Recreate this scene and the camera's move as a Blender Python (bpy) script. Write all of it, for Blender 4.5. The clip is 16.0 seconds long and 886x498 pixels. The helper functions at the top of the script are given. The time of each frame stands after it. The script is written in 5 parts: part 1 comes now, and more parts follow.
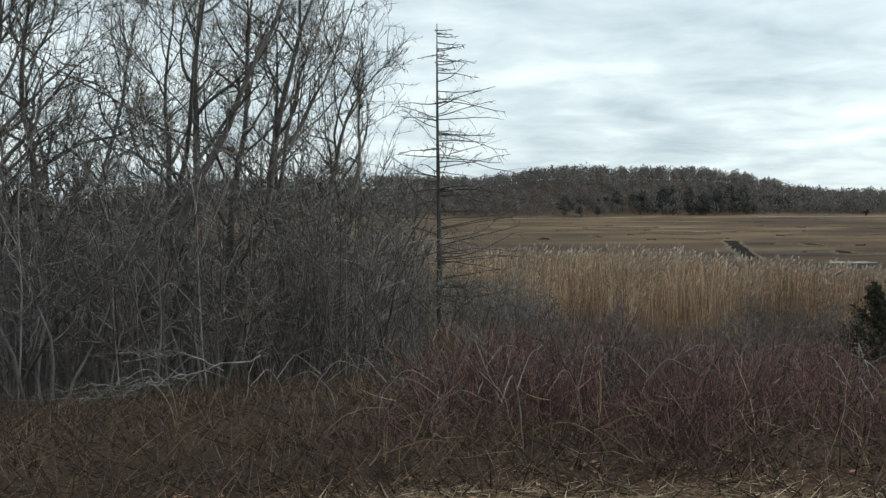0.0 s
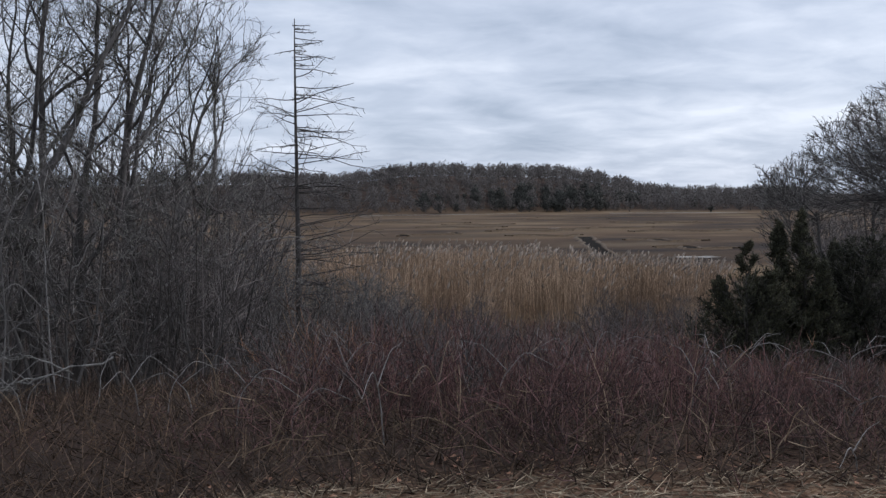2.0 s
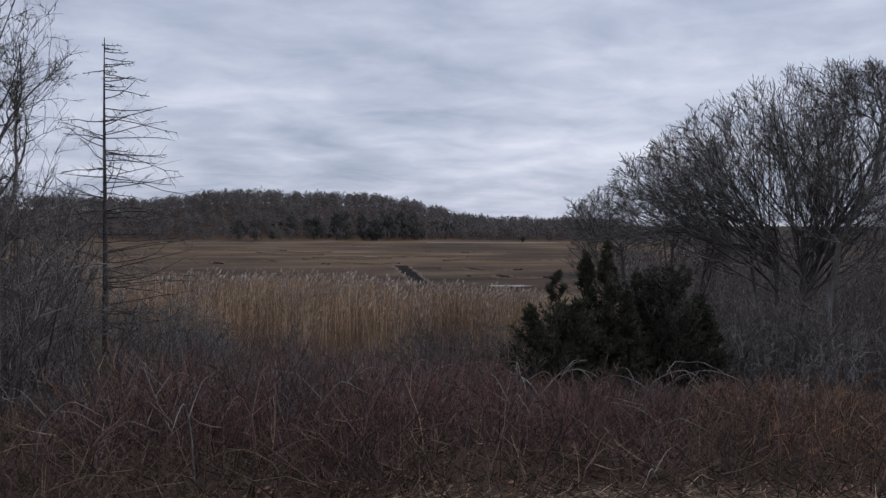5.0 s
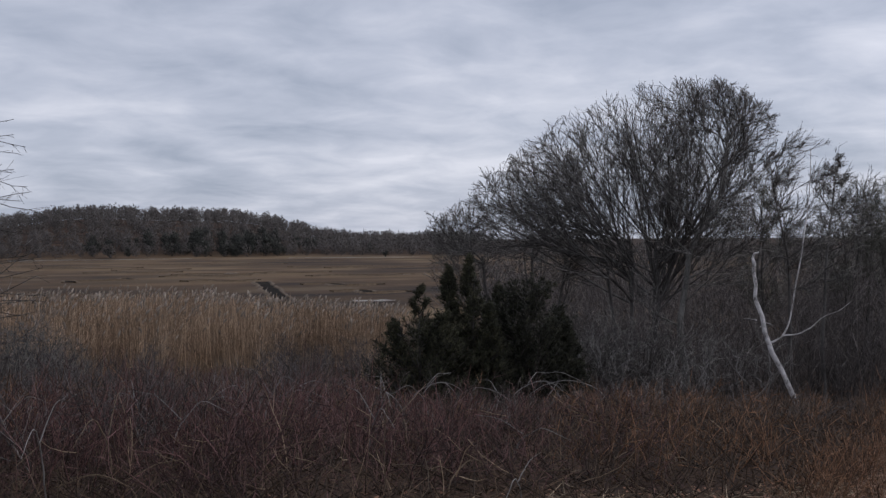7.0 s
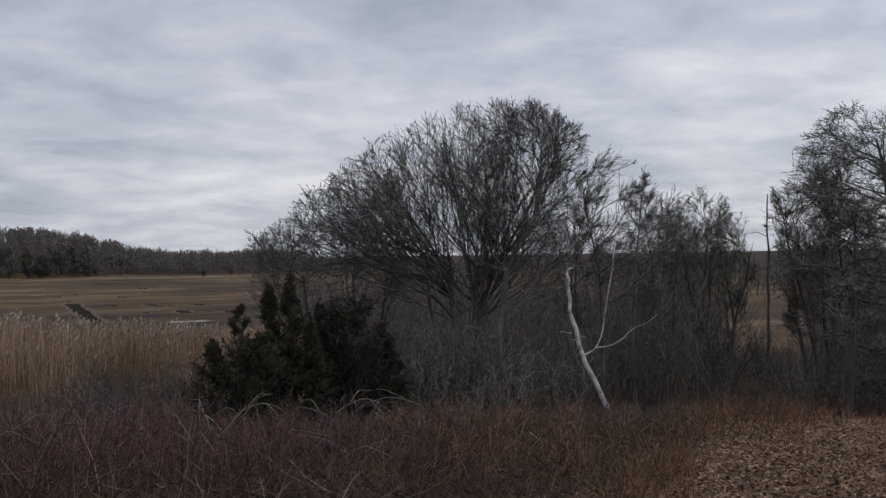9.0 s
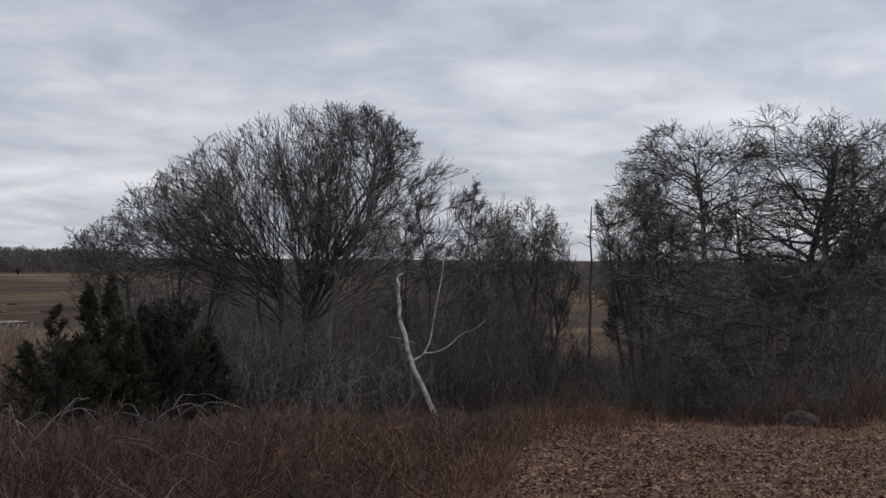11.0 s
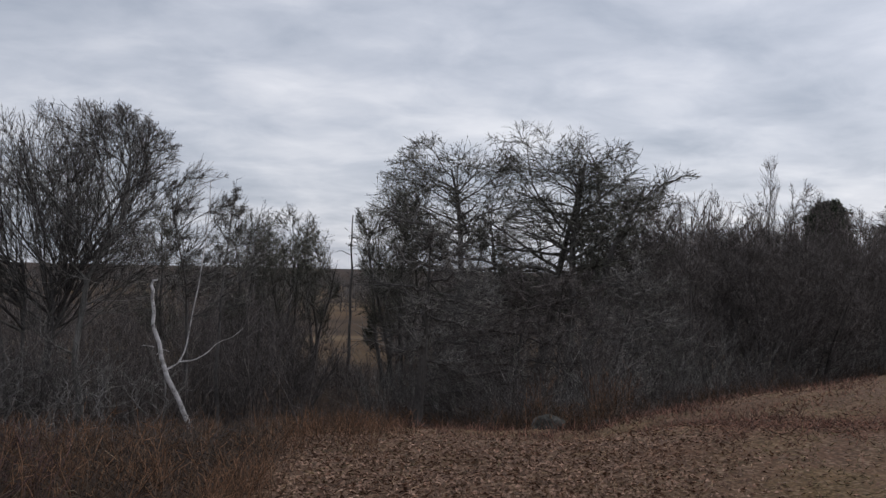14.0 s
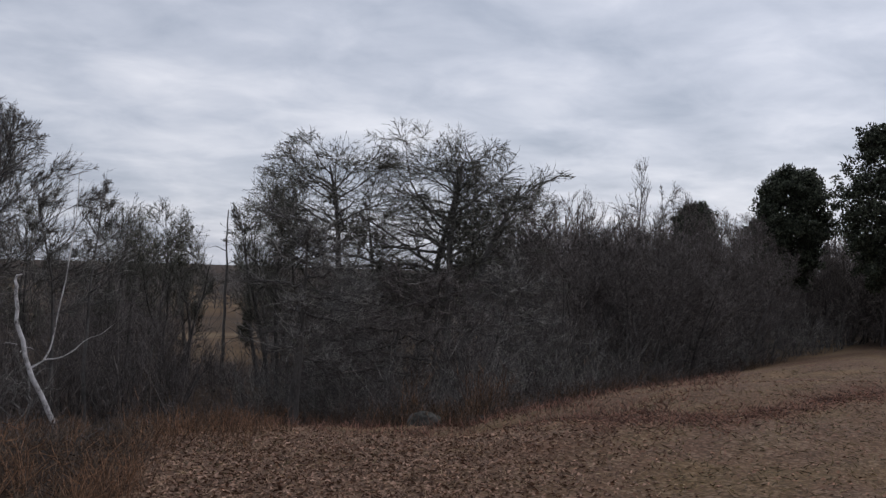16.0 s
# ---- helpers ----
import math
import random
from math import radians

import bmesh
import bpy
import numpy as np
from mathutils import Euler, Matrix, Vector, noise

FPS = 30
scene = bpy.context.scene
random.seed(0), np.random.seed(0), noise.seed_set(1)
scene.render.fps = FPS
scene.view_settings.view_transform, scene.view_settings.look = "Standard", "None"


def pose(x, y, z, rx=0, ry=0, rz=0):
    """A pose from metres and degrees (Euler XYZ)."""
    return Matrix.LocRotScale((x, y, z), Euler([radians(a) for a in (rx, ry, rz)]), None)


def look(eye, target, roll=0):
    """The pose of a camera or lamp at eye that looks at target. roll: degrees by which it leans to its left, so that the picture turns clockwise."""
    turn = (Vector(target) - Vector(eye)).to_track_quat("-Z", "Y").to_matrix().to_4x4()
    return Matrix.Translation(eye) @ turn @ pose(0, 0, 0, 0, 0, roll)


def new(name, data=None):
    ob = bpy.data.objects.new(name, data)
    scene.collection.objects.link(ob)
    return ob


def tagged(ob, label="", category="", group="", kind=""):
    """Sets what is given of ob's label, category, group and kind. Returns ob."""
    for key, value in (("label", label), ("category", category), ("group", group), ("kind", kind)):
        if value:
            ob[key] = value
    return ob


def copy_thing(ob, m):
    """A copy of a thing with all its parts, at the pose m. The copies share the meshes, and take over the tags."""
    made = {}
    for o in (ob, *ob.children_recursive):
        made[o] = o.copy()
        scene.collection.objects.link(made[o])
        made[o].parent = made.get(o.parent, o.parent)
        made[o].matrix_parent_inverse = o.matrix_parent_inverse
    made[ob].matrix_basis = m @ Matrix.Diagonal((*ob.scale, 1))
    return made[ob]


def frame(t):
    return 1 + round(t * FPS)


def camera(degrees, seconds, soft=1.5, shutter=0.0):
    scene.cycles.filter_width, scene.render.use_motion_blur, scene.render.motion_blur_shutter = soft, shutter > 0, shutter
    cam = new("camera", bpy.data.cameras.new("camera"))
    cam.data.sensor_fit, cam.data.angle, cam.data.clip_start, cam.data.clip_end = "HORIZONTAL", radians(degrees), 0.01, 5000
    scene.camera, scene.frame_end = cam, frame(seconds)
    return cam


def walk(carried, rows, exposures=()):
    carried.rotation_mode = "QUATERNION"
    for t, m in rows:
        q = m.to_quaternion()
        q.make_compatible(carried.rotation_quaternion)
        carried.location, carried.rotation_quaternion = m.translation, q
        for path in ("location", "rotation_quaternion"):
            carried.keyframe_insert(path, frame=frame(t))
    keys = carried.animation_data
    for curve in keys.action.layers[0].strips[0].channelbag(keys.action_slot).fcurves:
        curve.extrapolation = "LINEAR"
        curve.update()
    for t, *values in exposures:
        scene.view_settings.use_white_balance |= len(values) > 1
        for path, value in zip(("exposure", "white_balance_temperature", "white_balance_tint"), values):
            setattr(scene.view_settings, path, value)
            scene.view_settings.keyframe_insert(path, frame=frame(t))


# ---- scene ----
# The camera stands on a mown bank and turns where it is, from the marsh to the lawn.
cam = camera(45.2, 16.0, soft=1.42)
ROWS = [
    (0, -0.50, -2.57, -0.59),
    (0.5, -2.85, -2.79, -0.07),
    (1, -4.65, -2.73, 0.02),
    (1.5, -6.57, -2.63, -0.44),
    (2, -8.05, -2.81, -0.58),
    (2.5, -9.57, -2.51, -0.71),
    (3, -11.81, -2.08, -0.73),
    (3.2, -12.36, -1.94, -0.50),
    (5.3, -19.27, -1.27, -0.00),
    (5.5, -20.26, -1.23, -0.12),
    (6, -22.38, -0.56, -0.31),
    (6.5, -23.92, -0.47, -0.44),
    (7, -25.29, -0.54, -0.34),
    (7.5, -27.51, -0.31, -0.24),
    (8, -30.35, 0.09, -0.34),
    (8.5, -32.54, 0.06, -0.55),
    (9, -34.90, 0.32, -0.85),
    (9.2, -35.58, 0.76, -0.70),
    (11.3, -45.45, 0.84, 0.16),
    (11.5, -46.43, 1.17, -0.09),
    (12, -49.26, 1.22, 0.45),
    (12.5, -51.65, 1.85, 0.52),
    (13, -53.79, 1.54, 0.73),
    (13.5, -55.74, 1.43, 0.70),
    (14, -56.77, 1.15, 1.20),
    (14.5, -58.28, 1.26, 1.20),
    (15, -59.81, 1.14, 1.23),
    (15.5, -61.76, 1.01, 1.90),
    (16, -63.35, 1.15, 1.60),
]
EYE_Z = 1.65
walk(cam, [(t, pose(0, 0, EYE_Z, 90 + p, 0, y) @ pose(0, 0, 0, 0, 0, r)) for t, y, p, r in ROWS],
     exposures=[(0.0, 1.02, 6700, -4), (0.6, 0.98, 6650, 2), (1.1, 0.90, 6600, 8), (1.5, 0.70, 6150, -1), (1.8, 0.68, 6150, 6), (2.4, 0.69, 6200, 12), (3.0, 0.61, 6200, 14), (6.0, 0.38, 6250, 14), (9.0, 0.36, 6700, 11), (11.5, 0.4, 6700, 10), (13.0, 0.42, 6850, 9), (14.0, 0.42, 6650, 11), (15.0, 0.42, 6450, 12), (16.0, 0.4, 6550, 12)])

# ---- world and light: a bright overcast sky with streaked cloud ----
world = bpy.data.worlds.new("overcast_sky")
scene.world = world
world.use_nodes = True
wt = world.node_tree
wt.nodes.clear()


def wnode(kind, **inputs):
    n = wt.nodes.new(kind)
    for key, value in inputs.items():
        n.inputs[int(key[1:])].default_value = value
    return n


def wmath(op, a, b=None):
    n = wt.nodes.new("ShaderNodeMath")
    n.operation = op
    for i, v in enumerate((a, b)):
        if v is None:
            continue
        if isinstance(v, (int, float)):
            n.inputs[i].default_value = v
        else:
            wt.links.new(v, n.inputs[i])
    return n.outputs[0]


SUN_AZ, SUN_EL = -95.0, 38.0
sky = wt.nodes.new("ShaderNodeTexSky")
sky.sky_type, sky.sun_disc = "NISHITA", False
sky.sun_elevation, sky.sun_rotation = radians(SUN_EL), radians(-SUN_AZ)
coord = wt.nodes.new("ShaderNodeTexCoord")
sep = wt.nodes.new("ShaderNodeSeparateXYZ")
wt.links.new(coord.outputs["Generated"], sep.inputs[0])
lift = wmath("ADD", wmath("MAXIMUM", sep.outputs[2], 0.0), 0.16)
comb = wt.nodes.new("ShaderNodeCombineXYZ")
wt.links.new(wmath("DIVIDE", sep.outputs[0], lift), comb.inputs[0])
wt.links.new(wmath("DIVIDE", sep.outputs[1], lift), comb.inputs[1])
big = wnode("ShaderNodeTexNoise", _2=0.8, _3=5.0, _4=0.5, _8=0.25)
fine = wnode("ShaderNodeTexNoise", _2=3.2, _3=7.0, _4=0.56, _8=0.35)
for n in (big, fine):
    wt.links.new(comb.outputs[0], n.inputs[0])
cloud = wmath("ADD", wmath("MULTIPLY", big.outputs[0], 0.62), wmath("MULTIPLY", fine.outputs[0], 0.38))
ramp = wt.nodes.new("ShaderNodeValToRGB")
wt.links.new(cloud, ramp.inputs[0])
ramp.color_ramp.elements[0].position, ramp.color_ramp.elements[0].color = 0.36, (0.29, 0.33, 0.405, 1)
ramp.color_ramp.elements[1].position, ramp.color_ramp.elements[1].color = 0.66, (0.60, 0.622, 0.68, 1)
mid = ramp.color_ramp.elements.new(0.5)
mid.color = (0.415, 0.45, 0.525, 1)
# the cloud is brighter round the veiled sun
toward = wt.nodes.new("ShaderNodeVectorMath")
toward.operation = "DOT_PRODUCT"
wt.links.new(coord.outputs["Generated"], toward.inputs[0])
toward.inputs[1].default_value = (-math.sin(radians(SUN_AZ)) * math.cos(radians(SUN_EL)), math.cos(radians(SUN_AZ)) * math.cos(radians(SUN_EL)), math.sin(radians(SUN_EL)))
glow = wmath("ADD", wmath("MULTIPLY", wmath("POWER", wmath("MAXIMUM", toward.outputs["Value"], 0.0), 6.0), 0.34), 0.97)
bg_sky, bg_cloud = wnode("ShaderNodeBackground", _1=0.06), wnode("ShaderNodeBackground", _1=1.0)
mix, out = wt.nodes.new("ShaderNodeMixShader"), wt.nodes.new("ShaderNodeOutputWorld")
mix.inputs[0].default_value = 0.9
wt.links.new(sky.outputs[0], bg_sky.inputs[0])
wt.links.new(ramp.outputs[0], bg_cloud.inputs[0])
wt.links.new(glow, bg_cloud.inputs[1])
wt.links.new(bg_sky.outputs[0], mix.inputs[1])
wt.links.new(bg_cloud.outputs[0], mix.inputs[2])
wt.links.new(mix.outputs[0], out.inputs[0])

sun = new("sun", bpy.data.lights.new("sun", "SUN"))
sun.data.energy, sun.data.angle, sun.data.color = 0.5, radians(25), (1.0, 0.96, 0.9)
sa, se = radians(SUN_AZ), radians(SUN_EL)
sun.matrix_world = look((-60 * math.sin(sa) * math.cos(se), 60 * math.cos(sa) * math.cos(se), 60 * math.sin(se)), (0, 0, 0))

# ---- materials ----


def material(name, dark, light, scale=8.0, rough=0.85, bump=0.4, vary=0.35, stretch=1.0, stain=None, per="island"):
    """Two-scale mottled surface; each piece (or object) is a little lighter or darker than the next."""
    m = bpy.data.materials.new(name)
    m.use_nodes = True
    nt = m.node_tree
    bsdf = nt.nodes["Principled BSDF"]
    tc, mp = nt.nodes.new("ShaderNodeTexCoord"), nt.nodes.new("ShaderNodeMapping")
    mp.inputs["Scale"].default_value = (1, 1, 1 / stretch)
    nt.links.new(tc.outputs["Object"], mp.inputs[0])
    n1, n2 = nt.nodes.new("ShaderNodeTexNoise"), nt.nodes.new("ShaderNodeTexNoise")
    n1.inputs["Scale"].default_value, n2.inputs["Scale"].default_value = scale, scale * 7
    n1.inputs["Detail"].default_value = n2.inputs["Detail"].default_value = 4
    for n in (n1, n2):
        nt.links.new(mp.outputs[0], n.inputs[0])
    add = nt.nodes.new("ShaderNodeMath")
    add.operation = "MULTIPLY_ADD"
    nt.links.new(n2.outputs[0], add.inputs[0])
    add.inputs[1].default_value = 0.45
    half = nt.nodes.new("ShaderNodeMath")
    half.operation = "MULTIPLY"
    nt.links.new(n1.outputs[0], half.inputs[0])
    half.inputs[1].default_value = 0.65
    nt.links.new(half.outputs[0], add.inputs[2])
    cr = nt.nodes.new("ShaderNodeValToRGB")
    cr.color_ramp.elements[0].position, cr.color_ramp.elements[0].color = 0.4, (*dark, 1)
    cr.color_ramp.elements[1].position, cr.color_ramp.elements[1].color = 0.68, (*light, 1)
    if stain:
        e = cr.color_ramp.elements.new(0.54)
        e.color = (*stain, 1)
    nt.links.new(add.outputs[0], cr.inputs[0])
    if per == "island":
        rnd = nt.nodes.new("ShaderNodeNewGeometry").outputs["Random Per Island"]
    else:
        rnd = nt.nodes.new("ShaderNodeObjectInfo").outputs["Random"]
    hsv = nt.nodes.new("ShaderNodeHueSaturation")
    val = nt.nodes.new("ShaderNodeMath")
    val.operation = "MULTIPLY_ADD"
    skew = nt.nodes.new("ShaderNodeMath")
    skew.operation = "POWER"
    nt.links.new(rnd, skew.inputs[0])
    skew.inputs[1].default_value = 2.0
    nt.links.new(skew.outputs[0], val.inputs[0])
    val.inputs[1].default_value, val.inputs[2].default_value = 3 * vary, 1 - vary
    nt.links.new(cr.outputs[0], hsv.inputs["Color"])
    nt.links.new(val.outputs[0], hsv.inputs["Value"])
    nt.links.new(hsv.outputs[0], bsdf.inputs["Base Color"])
    bsdf.inputs["Roughness"].default_value = rough
    bsdf.inputs["Specular IOR Level"].default_value = 0.25 if rough < 0.95 else 0.02
    if bump:
        b = nt.nodes.new("ShaderNodeBump")
        b.inputs["Strength"].default_value, b.inputs["Distance"].default_value = bump, 0.02
        nt.links.new(add.outputs[0], b.inputs["Height"])
        nt.links.new(b.outputs[0], bsdf.inputs["Normal"])
    return m


BARK_GREY = material("grey_bark", (0.05, 0.045, 0.042), (0.165, 0.152, 0.142), 5, stretch=4)
BARK_LICHEN = material("lichen_grey_bark", (0.06, 0.055, 0.05), (0.25, 0.235, 0.215), 7, stretch=3)
BARK_DARK = material("dark_bark", (0.036, 0.032, 0.030), (0.115, 0.104, 0.096), 6, stretch=4)
BARK_PALE = material("weathered_pale_wood", (0.11, 0.10, 0.094), (0.30, 0.28, 0.265), 6, stretch=5)
BARK_BIRCH = material("white_birch_bark", (0.09, 0.078, 0.072), (0.74, 0.71, 0.70), 5, vary=0.1, stretch=0.7, stain=(0.50, 0.465, 0.45))
TWIG_GREY = material("grey_twigs", (0.068, 0.062, 0.058), (0.20, 0.184, 0.17), 4, vary=0.5, bump=0)
TWIG_BROWN = material("brown_twigs", (0.062, 0.053, 0.049), (0.145, 0.123, 0.114), 4, vary=0.5, bump=0)
TWIG_OLIVE = material("lichen_twigs", (0.054, 0.051, 0.042), (0.145, 0.137, 0.113), 4, vary=0.5, bump=0)
TWIG_RED = material("red_brown_canes", (0.050, 0.029, 0.027), (0.128, 0.071, 0.066), 3, vary=0.6, bump=0)
DOGWOOD = material("red_dogwood_twigs", (0.060, 0.032, 0.029), (0.15, 0.074, 0.068), 2, vary=0.5, bump=0)
WEED_TAN = material("dry_tan_stalks", (0.10, 0.07, 0.047), (0.24, 0.178, 0.12), 3, vary=0.5, bump=0)
WEED_RUST = material("rust_brown_weeds", (0.072, 0.041, 0.025), (0.20, 0.108, 0.061), 3, vary=0.6, bump=0)
REED_STEM = material("golden_reeds", (0.19, 0.125, 0.082), (0.42, 0.30, 0.205), 0.25, vary=0.42, bump=0)
REED_PLUME = material("reed_plumes", (0.18, 0.14, 0.11), (0.42, 0.355, 0.29), 6, vary=0.3, bump=0)
CEDAR_LEAF = material("dark_cedar_foliage", (0.012, 0.012, 0.008), (0.043, 0.039, 0.024), 6, vary=0.55, bump=0, stain=(0.025, 0.026, 0.016))
CEDAR_OLIVE = material("olive_cedar_foliage", (0.018, 0.018, 0.011), (0.068, 0.062, 0.036), 5, vary=0.5, bump=0, stain=(0.038, 0.038, 0.022))
PINE_LEAF = material("pine_needles", (0.028, 0.034, 0.024), (0.078, 0.086, 0.056), 5, vary=0.55, bump=0)
FAR_TWIG = material("far_grey_twigs", (0.080, 0.070, 0.064), (0.128, 0.113, 0.104), 0.03, vary=0.12, bump=0)
FAR_GREEN = material("far_evergreen", (0.026, 0.027, 0.023), (0.055, 0.055, 0.046), 0.5, vary=0.4, bump=0)
LITTER = material("fallen_leaves", (0.13, 0.062, 0.039), (0.30, 0.166, 0.106), 6, vary=0.34, bump=0.2)
RED_GRASS = material("red_brown_grass", (0.055, 0.028, 0.02), (0.19, 0.092, 0.064), 4, vary=0.6, bump=0)
STRAW_OLIVE = material("olive_winter_grass", (0.07, 0.049, 0.026), (0.195, 0.142, 0.074), 4, vary=0.5, bump=0)
LEAF_PALE = material("curled_oak_leaves", (0.13, 0.072, 0.049), (0.33, 0.21, 0.148), 6, vary=0.38, bump=0.2)
STRAW = material("dead_grass_blades", (0.14, 0.088, 0.054), (0.36, 0.248, 0.152), 6, vary=0.5, bump=0)
STRAW_PALE = material("pale_straw", (0.15, 0.112, 0.075), (0.40, 0.32, 0.225), 6, vary=0.45, bump=0)
MULCH = material("rotting_weed_litter", (0.03, 0.020, 0.014), (0.095, 0.062, 0.041), 6, vary=0.6, bump=0)
STONE = material("lichen_grey_stone", (0.018, 0.017, 0.015), (0.11, 0.105, 0.095), 3, bump=1.0, vary=0.15, stain=(0.04, 0.037, 0.03))
MUD = material("wet_dark_mud", (0.012, 0.010, 0.009), (0.035, 0.029, 0.024), 1.5, rough=1.0, vary=0.1)
PAN = material("pale_dried_mud", (0.20, 0.18, 0.155), (0.46, 0.43, 0.39), 1.0, rough=1.0, vary=0.1)
SPOIL = material("marsh_bank_grass", (0.07, 0.046, 0.028), (0.15, 0.102, 0.06), 2, vary=0.2)

# ---- terrain ----
MARSH_Z = -3.8


def spot(az, r):
    a = np.radians(az)
    return -r * np.sin(a), r * np.cos(a)


def smooth(t):
    t = np.clip(t, 0, 1)
    return t * t * (3 - 2 * t)


BANK_AZ = [-180, -130, -110, -85, -75, -65, -55, -40, -20, 0, 40, 90, 180]
BANK_START = [20, 20, 20, 14, 10.5, 7.5, 7, 6, 5.5, 5.5, 5, 10, 20]
BANK_END = [80, 70, 62, 60, 48, 35.4, 35.8, 36, 36, 35, 30, 50, 80]
BANK_DROP = [0.3, 0.8, 1.5, 1.65, 2.7, 3.05, 3.2, 3.5, 3.8, 3.8, 3.4, 2, 0.3]


def ground_z(x, y):
    x, y = np.asarray(x, float), np.asarray(y, float)
    r, az = np.hypot(x, y), np.degrees(np.arctan2(-x, y))
    start, end, drop = (np.interp(az, BANK_AZ, v) for v in (BANK_START, BANK_END, BANK_DROP))
    z = -drop * smooth((r - start) / (end - start))
    z = z + (MARSH_Z - z) * smooth((r - end) / 60) * np.where(np.abs(az) < 78, 1, 0.0)
    hill = smooth((r - 340) / 130) * (3.0 + 10.8 * np.exp(-((az + 11) / 7.0) ** 4) + 8.6 * np.exp(-((az - 6) / 12) ** 4))
    hill = np.where(np.abs(az) < 100, hill, 2 * smooth((r - 340) / 130))
    z = z - 0.26 * np.exp(-((r - np.interp(az, [-76, -66, -56], [17.5, 15.5, 15])) / 2.0) ** 2) * smooth((az + 77) / 5) * smooth((-55 - az) / 5)
    bumps = 0.05 * np.sin(x * 0.9 + 1.3 * np.sin(y * 0.5)) * np.cos(y * 0.8 + 0.7) + 0.025 * np.sin(x * 2.7 + y * 1.9) * np.sin(y * 3.1 - x)
    return z + hill + bumps * smooth((r - 1.5) / 4) * (1 - smooth((r - 40) / 40))


EDGE_AZ = [-180, -110, -95, -85, -78, -75, -70, -65, -60, -55, -51, -49.3, -48, -46.6, -44.5, -40, -35, -20, 0, 25, 60, 120, 180]
EDGE_R = [60, 75, 70, 57, 40, 34, 27.5, 20.5, 21.5, 33, 24, 15.6, 9.8, 8.5, 7.4, 7.0, 6.8, 6.2, 5.9, 5.5, 8, 40, 60]


def lawn_edge(az):
    return np.interp(az, EDGE_AZ, EDGE_R)


def raw_mesh(name, verts, loops, sizes):
    me = bpy.data.meshes.new(name)
    me.vertices.add(len(verts))
    me.vertices.foreach_set("co", np.asarray(verts, np.float32).ravel())
    me.loops.add(len(loops))
    me.loops.foreach_set("vertex_index", np.asarray(loops, np.int32))
    me.polygons.add(len(sizes))
    starts = np.concatenate([[0], np.cumsum(sizes)[:-1]])
    me.polygons.foreach_set("loop_start", starts.astype(np.int32))
    me.update(calc_edges=True)
    return me


# a shallow swale across the lawn, where red-brown leaves gather
SWALE_AZ, SWALE_R = [-95, -88, -84.5, -81.4, -78.2, -75.6, -72.4, -66], [21, 18.5, 16.6, 14.6, 13.3, 12.8, 12.6, 14.5]


